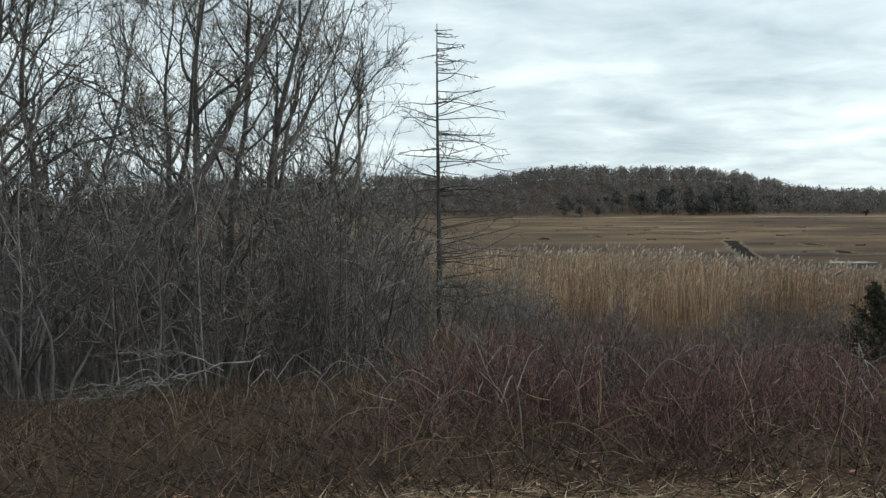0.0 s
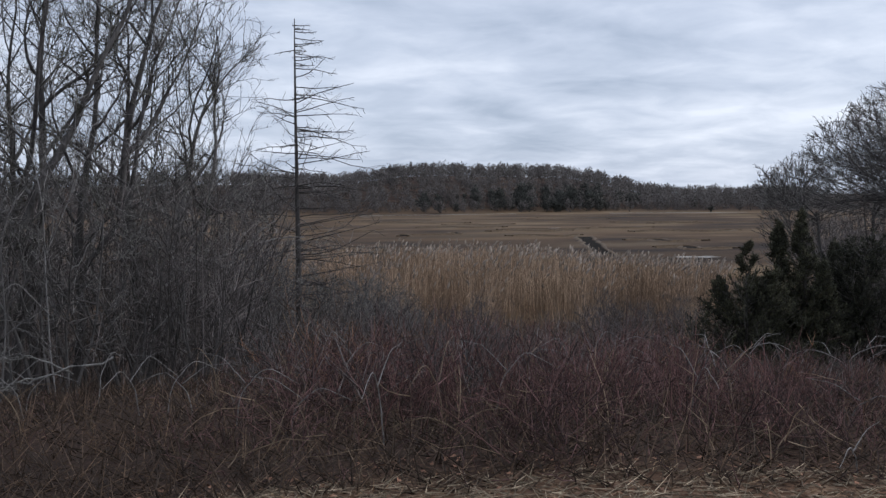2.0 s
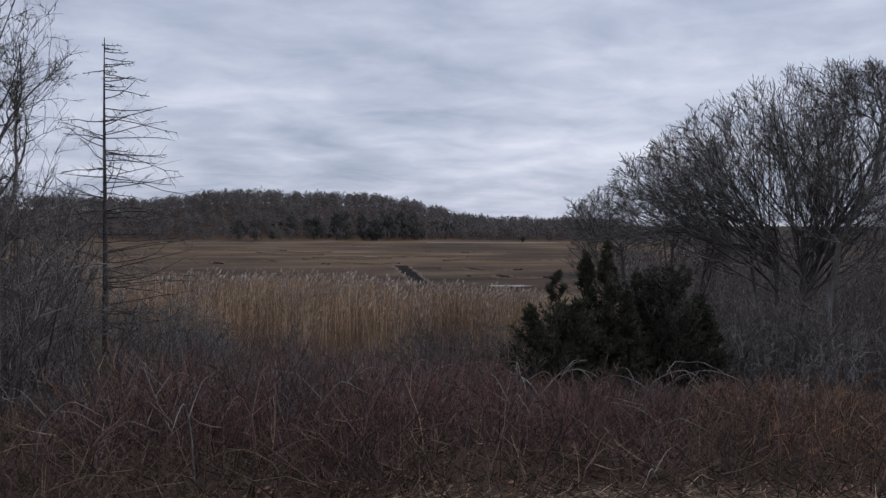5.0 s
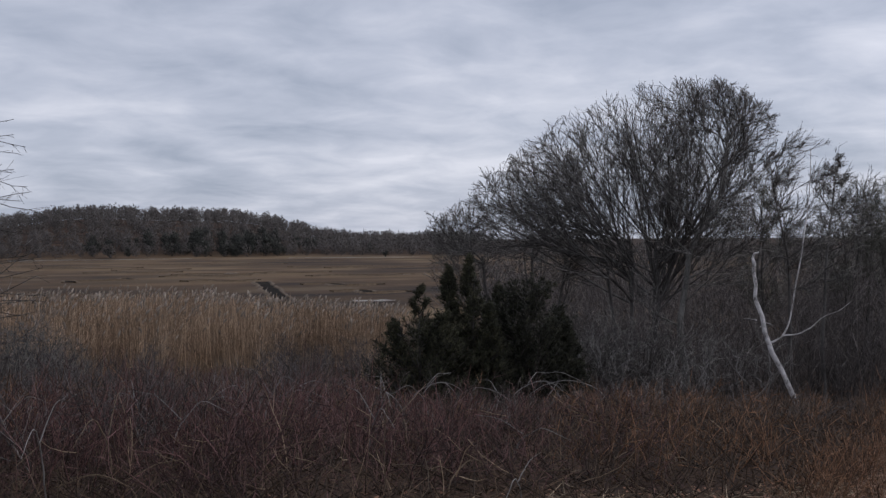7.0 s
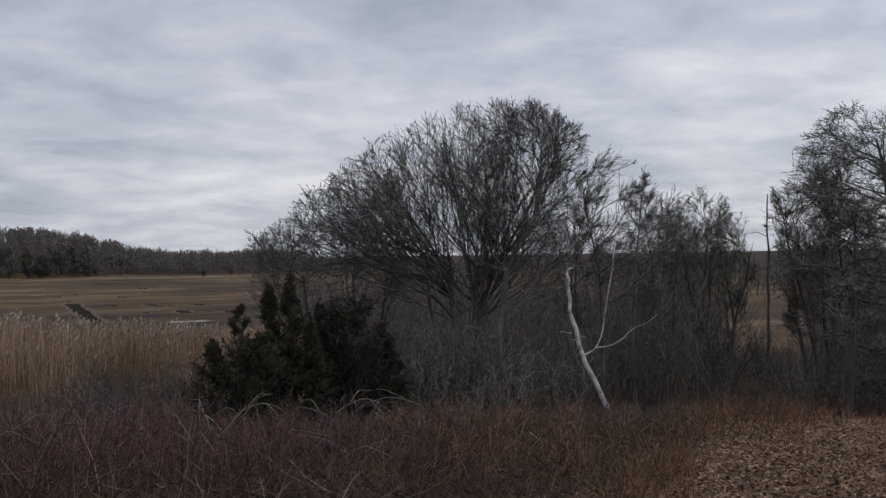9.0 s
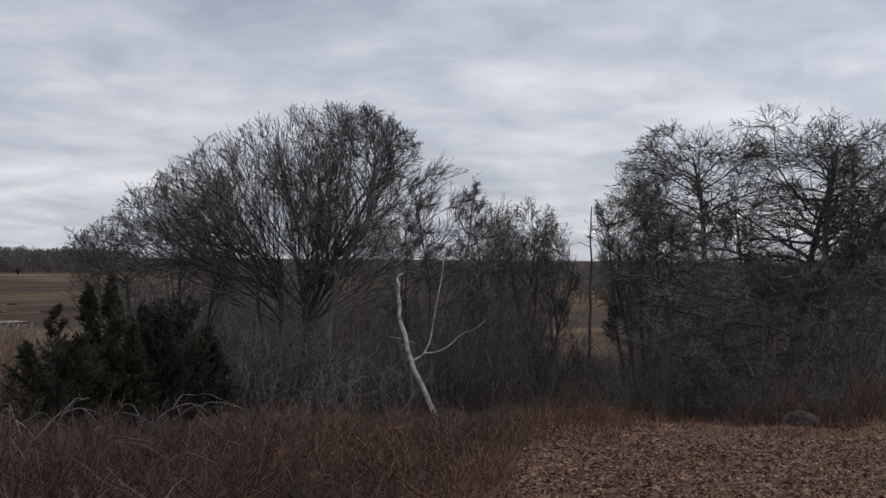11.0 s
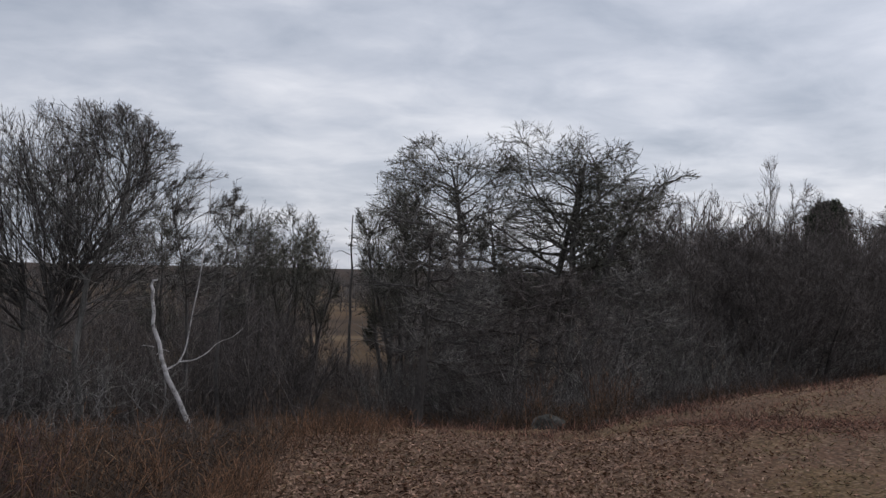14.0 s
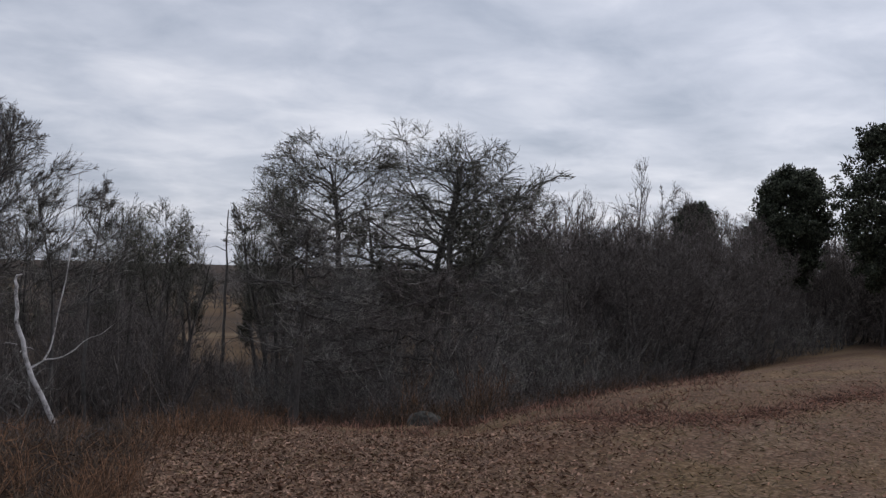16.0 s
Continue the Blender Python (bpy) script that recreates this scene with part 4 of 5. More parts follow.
tagged(place(t, az, r, az), "broad leafless tree with a domed crown of upswept twigs", "tree")

az, r = -38.1, 25.8
eye = EYE_Z - float(ground_z(*spot(az, r)))
W = np.array([(0.1, 0, -0.1), (0.0, 0, eye - 2.9), (-0.14, 0, eye - 2.05), (0.0, 0, eye - 1.2), (0.08, 0, eye - 0.3), (0.4, -0.05, eye + 0.2), (0.82, -0.1, eye + 0.9), (0.95, -0.1, eye + 1.7), (0.98, -0.1, eye + 2.5)])
tt = np.linspace(0, 1, 25)
P = np.stack([np.interp(tt, np.linspace(0, 1, 9), W[:, i]) for i in range(3)], -1)
P[1:-1] = (P[:-2] + 2 * P[1:-1] + P[2:]) / 4 + g.normal(0, 0.015, (23, 3))
R = np.interp(tt, [0, 0.15, 0.5, 0.75, 1], [0.10, 0.08, 0.066, 0.05, 0.034])
A, D, rad = [], [], []
for q, d, w in ((6, (-1, -0.1, 0.75), 0.035), (8, (0.8, -0.2, 0.5), 0.022), (10, (1, -0.2, 0.25), 0.024), (12, (-1, 0, 0.12), 0.026), (12, (-0.7, 0.2, 0.8), 0.04), (14, (-0.5, -0.2, 1), 0.036), (15, (0.2, 0.4, 1), 0.03), (17, (-0.4, 0.3, 1), 0.03), (18, (1, -0.1, 0.3), 0.028), (18, (0.1, -0.3, 1), 0.03),
                (20, (1, 0.2, 0.6), 0.028), (20, (-0.5, -0.3, 0.9), 0.026), (21, (0.9, -0.3, 0.9), 0.026), (22, (-0.3, 0.4, 1), 0.024), (23, (0.8, 0.1, 1), 0.024), (23, (-0.8, 0, 0.8), 0.022), (24, (0.1, 0, 1), 0.026), (24, (0.5, -0.2, 1), 0.022), (24, (-0.4, 0.2, 1), 0.022)):
    A.append(P[q])
    D.append(d)
    rad.append(w)
t = branched("domed_tree", [(P, R)], (A, D, rad), g, dome(az, r, -35.2, -43.3, -9.0, 2.6), ((9, 0.16, 40, 1.5), (6, 0.12, 42, 0.8), (3, 0.1, 38, 0.4)), 5.0, 0.12, 0.04, 0.006, BARK_LICHEN, TWIG_GREY)
tagged(place(t, az, r, az), "crooked forked grey tree under one dome with its neighbour", "tree")

az, r = -29.4, 29.0
eye = EYE_Z - float(ground_z(*spot(az, r)))
trunks = [stem_of(eye - 0.3, g, 0.07, (0.16 * (n - 1.5), 0.03 * n), (0.2 * (n - 1.5), 0), 0.06, 12, 0.4) for n in range(4)]
A, D, R = [], [], []
for n in range(22):
    side = radians(-80 + 140 * (n + 0.5) / 22 + g.normal(0, 8))
    A.append(along(trunks[n * 4 // 22][0][None], np.array([g.uniform(0.5, 0.98)]))[0][0])
    D.append((math.sin(side), g.normal(0, 0.35), max(math.cos(side), 0.15)))
    R.append(g.uniform(0.02, 0.034))
t = branched("low_tree", trunks, (A, D, R), g, dome(az, r, -24.4, -33.0, -9.0, 2.6), ((8, 0.16, 38, 1.3), (5, 0.12, 42, 0.75), (3, 0.1, 38, 0.38)), 5.0, 0.08, 0.04, 0.006, BARK_GREY, TWIG_GREY)
tagged(place(t, az, r, az), "low leafless tree with fine grey twigs", "tree")

# two slim trees that the wind has combed to one side
for az, r, el, rx in ((-43.5, 29.0, 5.9, 0.95), (-45.0, 30.0, 6.2, 1.1)):
    h = top_at(az, r, el)
    trunks = [stem_of(h * 0.9, g, 0.065, (-0.01, 0), (0, 0), 0.05, 14)]
    t = branched("slim_tree", trunks, off_trunks(trunks, 20, g, 0.48, (15, 60), 0.45), g, egg((0.35, 0, h * 0.72), rx, h * 0.29), ((7, 0.2, 36, 1.0), (5, 0.12, 40, 0.65), (3, 0.1, 40, 0.36)), 3.5, 0.08, 0.02, 0.006, BARK_GREY, TWIG_GREY, sweep=0.3)
    tagged(place(t, az, r, az), "slim leafless tree with wind-swept twigs", "tree", "slim trees by the birch")
for az, r, el, rx, stems in ((-46.9, 46, 2.9, 1.5, 2), (-48.6, 48, 3.4, 1.6, 2), (-50.0, 50, 2.9, 1.2, 2), (-53.9, 44, 4.4, 1.8, 2), (-42.2, 40, 4.0, 1.6, 2), (-55.2, 43, 5.6, 1.7, 1), (-68.2, 43, 4.8, 2.0, 2), (-70.6, 44, 4.5, 1.8, 3), (-72.2, 45, 4.4, 1.6, 2), (-75.4, 47, 4.9, 1.5, 2), (-77.6, 49, 3.6, 1.8, 2), (-79.2, 52, 3.4, 1.6, 2), (-45.9, 41, 3.4, 1.5, 2), (-47.8, 52, 3.0, 1.8, 3), (-49.4, 43, 2.2, 1.4, 2), (-54.6, 39, 5.0, 1.7, 2), (-56.2, 41, 6.0, 1.9, 2), (-66.4, 42, 5.6, 2.1, 2), (-60.2, 43, 6.4, 2.2, 2)):
    h = top_at(az, r, el)
    trunks = [stem_of(h * 0.82, g, 0.09, (0.16 * (2 * q - 1) * (stems > 1), 0.05 * q), (0.2 * q, 0), 0.07, 13) for q in range(stems)]
    t = branched("back_tree", trunks, off_trunks(trunks, 20, g, 0.34, (22, 62), 0.45), g, egg((0, 0, h * 0.66), rx, h * 0.36), ((7, 0.2, 40, 1.3), (6, 0.12, 44, 0.75), (3, 0.1, 45, 0.4)), 4.0, 0.11, 0.04, 0.0072, BARK_DARK, TWIG_BROWN if az < -56 else TWIG_OLIVE)
    tagged(place(t, az, r, g.uniform(0, 360)), "leafless tree at the back of the thicket", "tree", "trees behind the thicket")
snag = cane("dead_snag", [(0.08, [(0, 0, -0.1), (0.05, 0, 2.5), (0.02, 0, 5.0), (0.08, 0, 7.3)]), (0.018, [(0.02, 0, 5.0), (0.5, 0.1, 5.3), (0.9, 0.1, 5.4)]),
                          (0.018, [(0.03, 0, 5.6), (-0.4, 0.1, 5.8), (-0.7, 0.1, 5.7)]), (0.015, [(0.05, 0, 6.3), (0.4, 0.1, 6.4), (0.55, 0.1, 6.6)]), (0.015, [(0.03, 0, 4.2), (-0.5, 0.1, 4.5), (-0.8, 0.1, 4.4)])], BARK_GREY, g)
tagged(place(snag, -51.8, 45, -51), "tall grey dead snag without bark", "snag")
for az, r, h, dx in ((-47.2, 34, 2.0, 0.15), (-47.9, 36, 2.6, 0.25), (-45.4, 33, 1.6, 0.1)):
    s = cane("dead_stub", [(0.06, [(0, 0, -0.1), (dx * 0.3, 0, h * 0.4), (dx, 0.05, h)]), (0.018, [(dx * 0.5, 0, h * 0.6), (dx + 0.3, 0, h * 0.75), (dx + 0.45, 0, h)])], BARK_GREY, g)
    tagged(place(s, az, r, az), "grey broken dead trunk in the thicket", "snag", "dead stubs")


# old oaks: (bearing, distance, top, reach to either side, lean, limbs)
for az, r, el, w, lean, limbs in ((-57.7, 37, 7.7, (3.7, 3.5), 0.0, 34), (-61.9, 38, 8.3, (3.4, 2.8), 0.02, 32), (-63.7, 36.5, 8.2, (2.4, 3.0), 0.0, 28), (-64.0, 36.2, 7.4, (0.8, 3.6), 0.2, 18)):
    q = np.random.default_rng(int(-az * 10))
    h = top_at(az, r, el)
    trunks = [stem_of(h * 0.86, q, 0.21, (lean, 0.0), (0, 0), 0.06, 16, 0.16)]
    rx = (w[0] + w[1]) / 2
    t = branched("spreading_oak", trunks, off_trunks(trunks, limbs, q, 0.4, (2, 40), 0.52), q, egg(((w[1] - w[0]) / 2 + lean * h * 0.3, 0, h * 0.58), rx, h * 0.43, rx * 0.85), ((9, 0.2, 44, 1.8), (6, 0.15, 46, 0.85), (3, 0.1, 44, 0.4)), 5.0, 0.15, 0.0, 0.0076, BARK_GREY, TWIG_OLIVE, flat=0.18, fill=(0.8, 1.08))
    tagged(place(t, az, r, az), "gnarled leafless oak with level, lichen-grey limbs", "tree", "old oaks")
tagged(place(tiered("lawn_tree", 5.4, (2.0, 1.8), g, 18, 20, 0.34, (0.02, 0), 0.12, 0.1, 0.5, limbs=14, shoot=(2, 0.32), tip=0.0068, bark=BARK_DARK, twig=TWIG_GREY, crook=0.35, share=(0.15, 0.5)), -55.6, 22.4, -55.6), "dark-trunked leafless tree standing on the lawn's edge", "tree")
for az, r, h, rx in ((-57.0, 31, 5.6, 1.5), (-58.6, 28.5, 4.8, 1.8), (-60.6, 24.5, 4.4, 2.0), (-63.2, 25, 4.4, 2.0), (-65.8, 27, 4.8, 1.9), (-68.0, 30, 5.2, 1.8)):
    t = tiered("small_tree", h, (rx, rx), g, 20, 22, 0.14, (0.1, 0), 0.07, 0.16, 0.5, limbs=8, shoot=(2, 0.34), tip=0.0064, bark=BARK_DARK, twig=TWIG_BROWN if r < 26 else TWIG_GREY, crook=0.3, up=-0.05, share=(0.2, 0.5))
    tagged(place(t, az, r, g.uniform(0, 360)), "small grey-brown tree with level tiers of twigs beside the lawn", "tree", "small trees at the lawn edge")
for az, r, h, rx in ((-68.4, 33, 6.2, 2.2), (-70.6, 36, 6.8, 2.4), (-72.6, 39, 7.0, 2.5), (-74.8, 40, 6.8, 2.5), (-76.6, 42, 6.7, 2.4), (-78.6, 45, 6.2, 2.4), (-80.2, 50, 5.4, 2.0), (-73.8, 36.5, 4.6, 1.9), (-76.2, 38.5, 4.4, 1.9), (-82.6, 60, 5.6, 2.4), (-84.4, 61, 5.0, 2.4), (-86.4, 61, 5.4, 2.6), (-88.6, 62, 5.6, 2.6)):
    t = bushy("mounded_tree", 4, h, rx, g, 0.07, 26, ((7, 0.15, 42, 1.3), (6, 0.12, 45, 0.7), (4, 0.1, 48, 0.4)), 0.4, 0.0062, 0.08, (10, 58), 0.16, bark=BARK_DARK, twig=TWIG_BROWN, apart=12)
    tagged(place(t, az, r, g.uniform(0, 360)), "dark brown many-stemmed tree, a dense mound of twigs", "tree", "mounded trees beside the lawn")
for az, r, el, rx in ((-73.8, 43, 6.3, 0.62), (-75.1, 43.5, 5.0, 0.5), (-71.0, 42, 4.7, 0.45)):
    h = top_at(az, r, el)
    trunks = [stem_of(h * 0.96, g, 0.05, (0, 0), (0, 0), 0.03, 14)]
    t = branched("sapling", trunks, off_trunks(trunks, 18, g, 0.5, (45, 65), 0.4), g, egg((0, 0, h * 0.77), rx, h * 0.25), ((6, 0.2, 34, 0.8), (4, 0.12, 38, 0.5)), 3.0, 0.06, 0.05, 0.006, BARK_GREY, TWIG_BROWN)
    tagged(place(t, az, r), "tall thin sapling standing above the thicket", "tree", "tall saplings")

# evergreens
def juniper(h, radius, g, n, full=0.8, peaks=((0.0, 0.0, 1.0),), needle=0.062, mat=CEDAR_LEAF):
    """A ragged red cedar: rising branches feathered with short sprays, one or more pointed leaders."""
    root = new("red_cedar")
    joined("trunk", [tubes(lines(np.zeros((1, 3)), np.array([[0.02, 0.01, 1.0]]), h * 0.8, 8, 0.01, 0, g), h * 0.018 * np.linspace(1, 0.2, 8)[None], 7)], BARK_DARK, root)
    m = 340
    which = np.array(peaks, float)[g.integers(0, len(peaks), m)]
    top = which[:, 2] * h
    e = g.uniform(0.07, 0.98, m)
    a = g.uniform(0, 2 * np.pi, m)
    out = radius * np.maximum((1 - e) ** full, 0.03) * g.uniform(0.6, 1.1, m) * np.where(g.random(m) < 0.12, 1.15, 1.0)
    end = np.stack([which[:, 0] * radius + np.cos(a) * out, which[:, 1] * radius + np.sin(a) * out, e * top], -1)
    foot = np.stack([which[:, 0] * radius * 0.6, which[:, 1] * radius * 0.6, np.maximum(e * top - out * g.uniform(0.5, 1.3, m) - 0.12, 0.05)], -1)
    t = np.linspace(0, 1, 6)[None, :, None]
    B = foot[:, None] + (end - foot)[:, None] * t
    B[:, :, 2] -= (0.22 * out)[:, None] * np.sin(np.pi * t[0, :, 0])[None] * 0.6
    tagged(joined("branching", [tubes(B, np.linspace(0.014, 0.004, 6)[None].repeat(m, 0), 3)], BARK_DARK, root), kind="stuff")
    C, CR = grow(B, np.full((m, 6), 0.006), 9, 0.2, 1, 0.26, 58, 3, 0.04, 0.12, 0.6, 0.003, 0.5, 0.4, g)
    S = np.concatenate([C, B[:, [2, 4, 5]], B[:, [3, 4, 5]]])
    i = g.integers(0, len(S), n)
    A, T, _, _ = along(S[i], g.random(n) ** 0.8)
    D = unit(T + 0.6 * g.normal(size=(n, 3)) + [0, 0, 0.3])
    joined("crown", [spikes(A + g.normal(0, 0.014, (n, 3)), D * needle * g.uniform(0.6, 1.5, (n, 1)), needle * 0.15 * g.uniform(0.7, 1.3, n))], mat, root)
    return root


for az, r, top, rad, full, peaks, dark in ((-23.9, 19.5, 0.85, 1.2, 0.95, ((0.05, 0, 1.0), (-0.4, 0.2, 0.74), (0.45, 0, 0.8)), 0), (-25.55, 20.3, 1.2, 0.95, 1.0, ((0, 0, 1.0), (-0.5, 0.2, 0.66)), 0), (-26.7, 20.2, 1.42, 0.9, 1.0, ((0, 0, 1.0), (0.45, -0.3, 0.7)), 0),
                                           (-28.3, 21.4, 0.7, 0.9, 0.75, ((0, 0, 1.0), (0.3, 0, 0.9)), 1), (-29.75, 20.6, 1.0, 1.2, 0.5, ((0, 0, 1.0), (0.3, 0.1, 0.94), (-0.35, 0, 0.92)), 1), (-31.5, 21.0, 0.3, 0.62, 0.6, ((0, 0, 1.0), (0.3, 0.1, 0.8)), 1)):
    x, y = spot(az, r)
    c = juniper(top - float(ground_z(x, y)) + 0.1, rad, g, 22000, full, peaks, mat=CEDAR_LEAF if dark else CEDAR_OLIVE)
    tagged(place(c, az, r, az), "dense rounded dark cedar among brambles" if dark else "ragged pointed dark green cedar among brambles", "cedar", "cedars by the marsh")
tagged(place(evergreen("red_cedar", 2.4, 0.8, g, 1500, 0.16, CEDAR_LEAF), -53.0, 68), "small dark cedar standing alone in brown meadow", "cedar")


def pine(h, g, radius=2.3, base=0.3):
    """A pine: bare trunk, and a rounded crown of needle tufts at the ends of many branches."""
    root = new("pine")
    P = lines(np.zeros((1, 3)), np.array([[0.03, 0, 1.0]]), h * 0.93, 9, 0.025, 0, g)
    joined("trunk", [tubes(P, 0.17 * np.linspace(1, 0.3, 9)[None], 8)], BARK_DARK, root)
    m = 150
    s = base + (1 - base) * (np.arange(m) + g.random(m)) / m
    A, _, _, _ = along(P.repeat(m, 0), s)
    a = np.arange(m) * 2.4 + g.uniform(-0.4, 0.4, m)
    D = np.stack([np.cos(a), np.sin(a), g.uniform(0.0, 0.35, m) + 0.9 * np.maximum(s - 0.75, 0) * 4], -1)
    q = (s - base) / (1 - base)
    B = lines(A, D, radius * np.sqrt(np.clip(1.02 - ((q - 0.5) / 0.56) ** 2, 0.1, 1)) * g.uniform(0.7, 1.04, m), 5, 0.08, 0.05, g)
    joined("branching", [tubes(B, np.linspace(0.05, 0.015, 5)[None].repeat(m, 0), 4)], BARK_DARK, root)
    C, _ = grow(B, np.full((m, 5), 0.02), 5, 0.3, 1, 0.36, 48, 3, 0.1, 0.1, 0.5, 0.01, 0.6, 0.3, g)
    tips = np.concatenate([C[:, -1], B[:, -1], B[:, 3]])
    n = 30
    i = np.repeat(np.arange(len(tips)), n)
    d = unit(g.normal(size=(len(i), 3)) + [0, 0, 0.5])
    tuft = tips[i] + unit(g.normal(size=(len(i), 3))) * (0.34 * g.random((len(i), 1)) ** 0.5) * [1, 1, 0.75]
    joined("crown", [spikes(tuft, d * g.uniform(0.10, 0.2, (len(i), 1)), np.full(len(i), 0.048))], PINE_LEAF, root)
    return root


for az, r, el, rad, base in ((-81.0, 60, 5.3, 2.3, 0.38), (-86.3, 55, 7.6, 2.9, 0.3), (-76.6, 72, 3.9, 1.5, 0.5)):
    tagged(place(pine(top_at(az, r, el), g, rad, base), az, r, g.uniform(0, 360)), "dark green pine with clumped round crown", "pine", "pines beyond the lawn")

# ---- thickets of shrubs ----
g = np.random.default_rng(9)
KINDS = {"grey": [], "brown": [], "low": []}
for i in range(3):
    q = np.random.default_rng(60 + i)
    KINDS["grey"].append(bushy("thicket_shrub", 6, 4.3, 1.3, q, 0.026, 15, ((5, 0.2, 40, 0.9), (4, 0.12, 45, 0.45)), 0.22, 0.0056, 0.09, (30, 65), 0.2, apart=3, bark=BARK_GREY, twig=TWIG_GREY, stem="stem", limb="branch"))
    q = np.random.default_rng(70 + i)
    KINDS["brown"].append(bushy("thicket_shrub", 5, 4.0, 1.6, q, 0.028, 15, ((5, 0.15, 45, 1.0), (5, 0.12, 48, 0.5)), 0.36, 0.0064, 0.1, (12, 55), 0.12, apart=3, bark=BARK_DARK, twig=TWIG_BROWN, stem="stem", limb="branch"))
    q = np.random.default_rng(80 + i)
    KINDS["low"].append(clump("low_shrub", 6, 1.65, 0.95, q, 56, 0.0044, 0.6, 1.2, 0.2, 0.5, 0.48, limbs=3, shoot=(2, 0.2), bark=BARK_DARK, twig=TWIG_BROWN, stem="stem", limb="branch", up=0.1, fan=0.5, crook=0.35, rise=0.1))
LABELS = {"low": "low rounded leafless shrub, dark and twiggy, among brambles", "grey": "leafless grey shrub with crowded upright stems", "brown": "leafless brown shrub, dense and twiggy"}
for key, obs in KINDS.items():
    for o in obs:
        tagged(o, LABELS[key], "shrub", key + " thicket")
fresh = {id(o) for obs in KINDS.values() for o in obs}


def thicket(kind, n, az0, az1, r0, r1, s0, s1, follow=False):
    az, r = scatter(n, az0, az1, r0, r1, g)
    for a, d in zip(az, r):
        if follow:
            d = float(lawn_edge(a)) + d
        ob = KINDS[kind][int(g.integers(0, 3))]
        fn = again
        if id(ob) in fresh:
            fresh.discard(id(ob))
            fn = place
        fn(ob, a, d, g.uniform(0, 360), g.uniform(s0, s1))


thicket("grey", 16, 7, 24, 15, 32, 0.45, 1.25)
thicket("brown", 18, 6, 24, 16, 34, 0.5, 1.2)
thicket("grey", 20, -0.5, 8, 18, 36, 0.45, 1.0)
thicket("brown", 12, 0.5, 8, 15, 28, 0.6, 1.0)
thicket("grey", 12, -8, -4, 26, 36, 0.4, 0.62)
thicket("grey", 18, -5, 0, 23, 36, 0.55, 0.85)
thicket("brown", 28, -22, -3, 31, 41, 0.28, 0.58)
thicket("brown", 18, -44, -28, 28, 45, 0.6, 0.95)
thicket("brown", 16, -49.5, -29, 30, 56, 0.7, 1.1)
thicket("brown", 16, -47, -29, 30, 50, 0.6, 1.0)
thicket("brown", 40, -82, -56, 2.5, 11.0, 0.6, 1.05, True)
thicket("brown", 9, -49.4, -45, 28, 46, 0.42, 0.72)
thicket("brown", 18, -49.6, -42, 30, 50, 0.7, 1.12)
thicket("brown", 15, -22.5, -15.5, 33, 40, 0.42, 0.66)
thicket("brown", 7, -6.0, -2.6, 31, 36, 0.6, 0.8)
thicket("brown", 14, -20, -6, 31, 38, 0.4, 0.62)
thicket("grey", 7, -36.4, -31.5, 22.5, 25.5, 0.4, 0.66)
thicket("brown", 4, -36.2, -31.5, 23, 26, 0.5, 0.72)
thicket("brown", 4, -43, -40.2, 23, 26, 0.4, 0.6)
thicket("brown", 9, -58, -54.8, 30, 46, 0.42, 0.8)
thicket("brown", 9, -55, -49, 26, 36, 0.26, 0.4)
thicket("brown", 14, -88, -74, 4.0, 14.0, 0.8, 1.2, True)

thicket("brown", 8, -88, -79, 58, 68, 0.8, 1.1)

# ---- weeds and brambles on the bank ----
TOP_AZ = [-60, -50, -46, -40, -34, -31, -22, -20, -14, -8, -4, 0, 3, 8, 26]
TOP_EL = [-8.0, -8.2, -8.7, -8.4, -8.0, -8.6, -8.2, -6.4, -5.9, -5.6, -5.0, -6.0, -8.5, -10, -10.3]


def room(az, r, slack=0.7):
    """How tall weeds grow there: lower where the view over them opens."""
    x, y = spot(az, r)
    el = np.interp(az, TOP_AZ, TOP_EL) + 0.5 * np.sin(az * 2.1 + 0.7) + 0.35 * np.sin(az * 5.3) + slack * rng.normal(size=len(az))
    return EYE_Z + r * np.tan(np.radians(el)) - ground_z(x, y)


for n in range(80):
    a, d = float(rng.uniform(-36, 8)), float(np.sqrt(rng.uniform(8.5 ** 2, 36 ** 2)))
    h = float(room(np.array([a]), np.array([d]), 0.3)[0]) + float(rng.uniform(-0.1, 0.35))
    if h < 0.45:
        continue
    size = min(h, 2.2) / 1.75
    ob = KINDS["low"][n % 3]
    fn = place if id(ob) in fresh else again
    fresh.discard(id(ob))
    fn(ob, a, d, float(rng.uniform(0, 360)), size * 1.15, 0.05, size)


for n in range(44):
    a = float(rng.uniform(-82, -52.5))
    d = float(lawn_edge(a)) + float(rng.uniform(-1.6, 0.8))
    size = float(rng.uniform(0.35, 0.85))
    again(KINDS["low"][n % 3], a, d, float(rng.uniform(0, 360)), size * 1.2, 0.05, size)


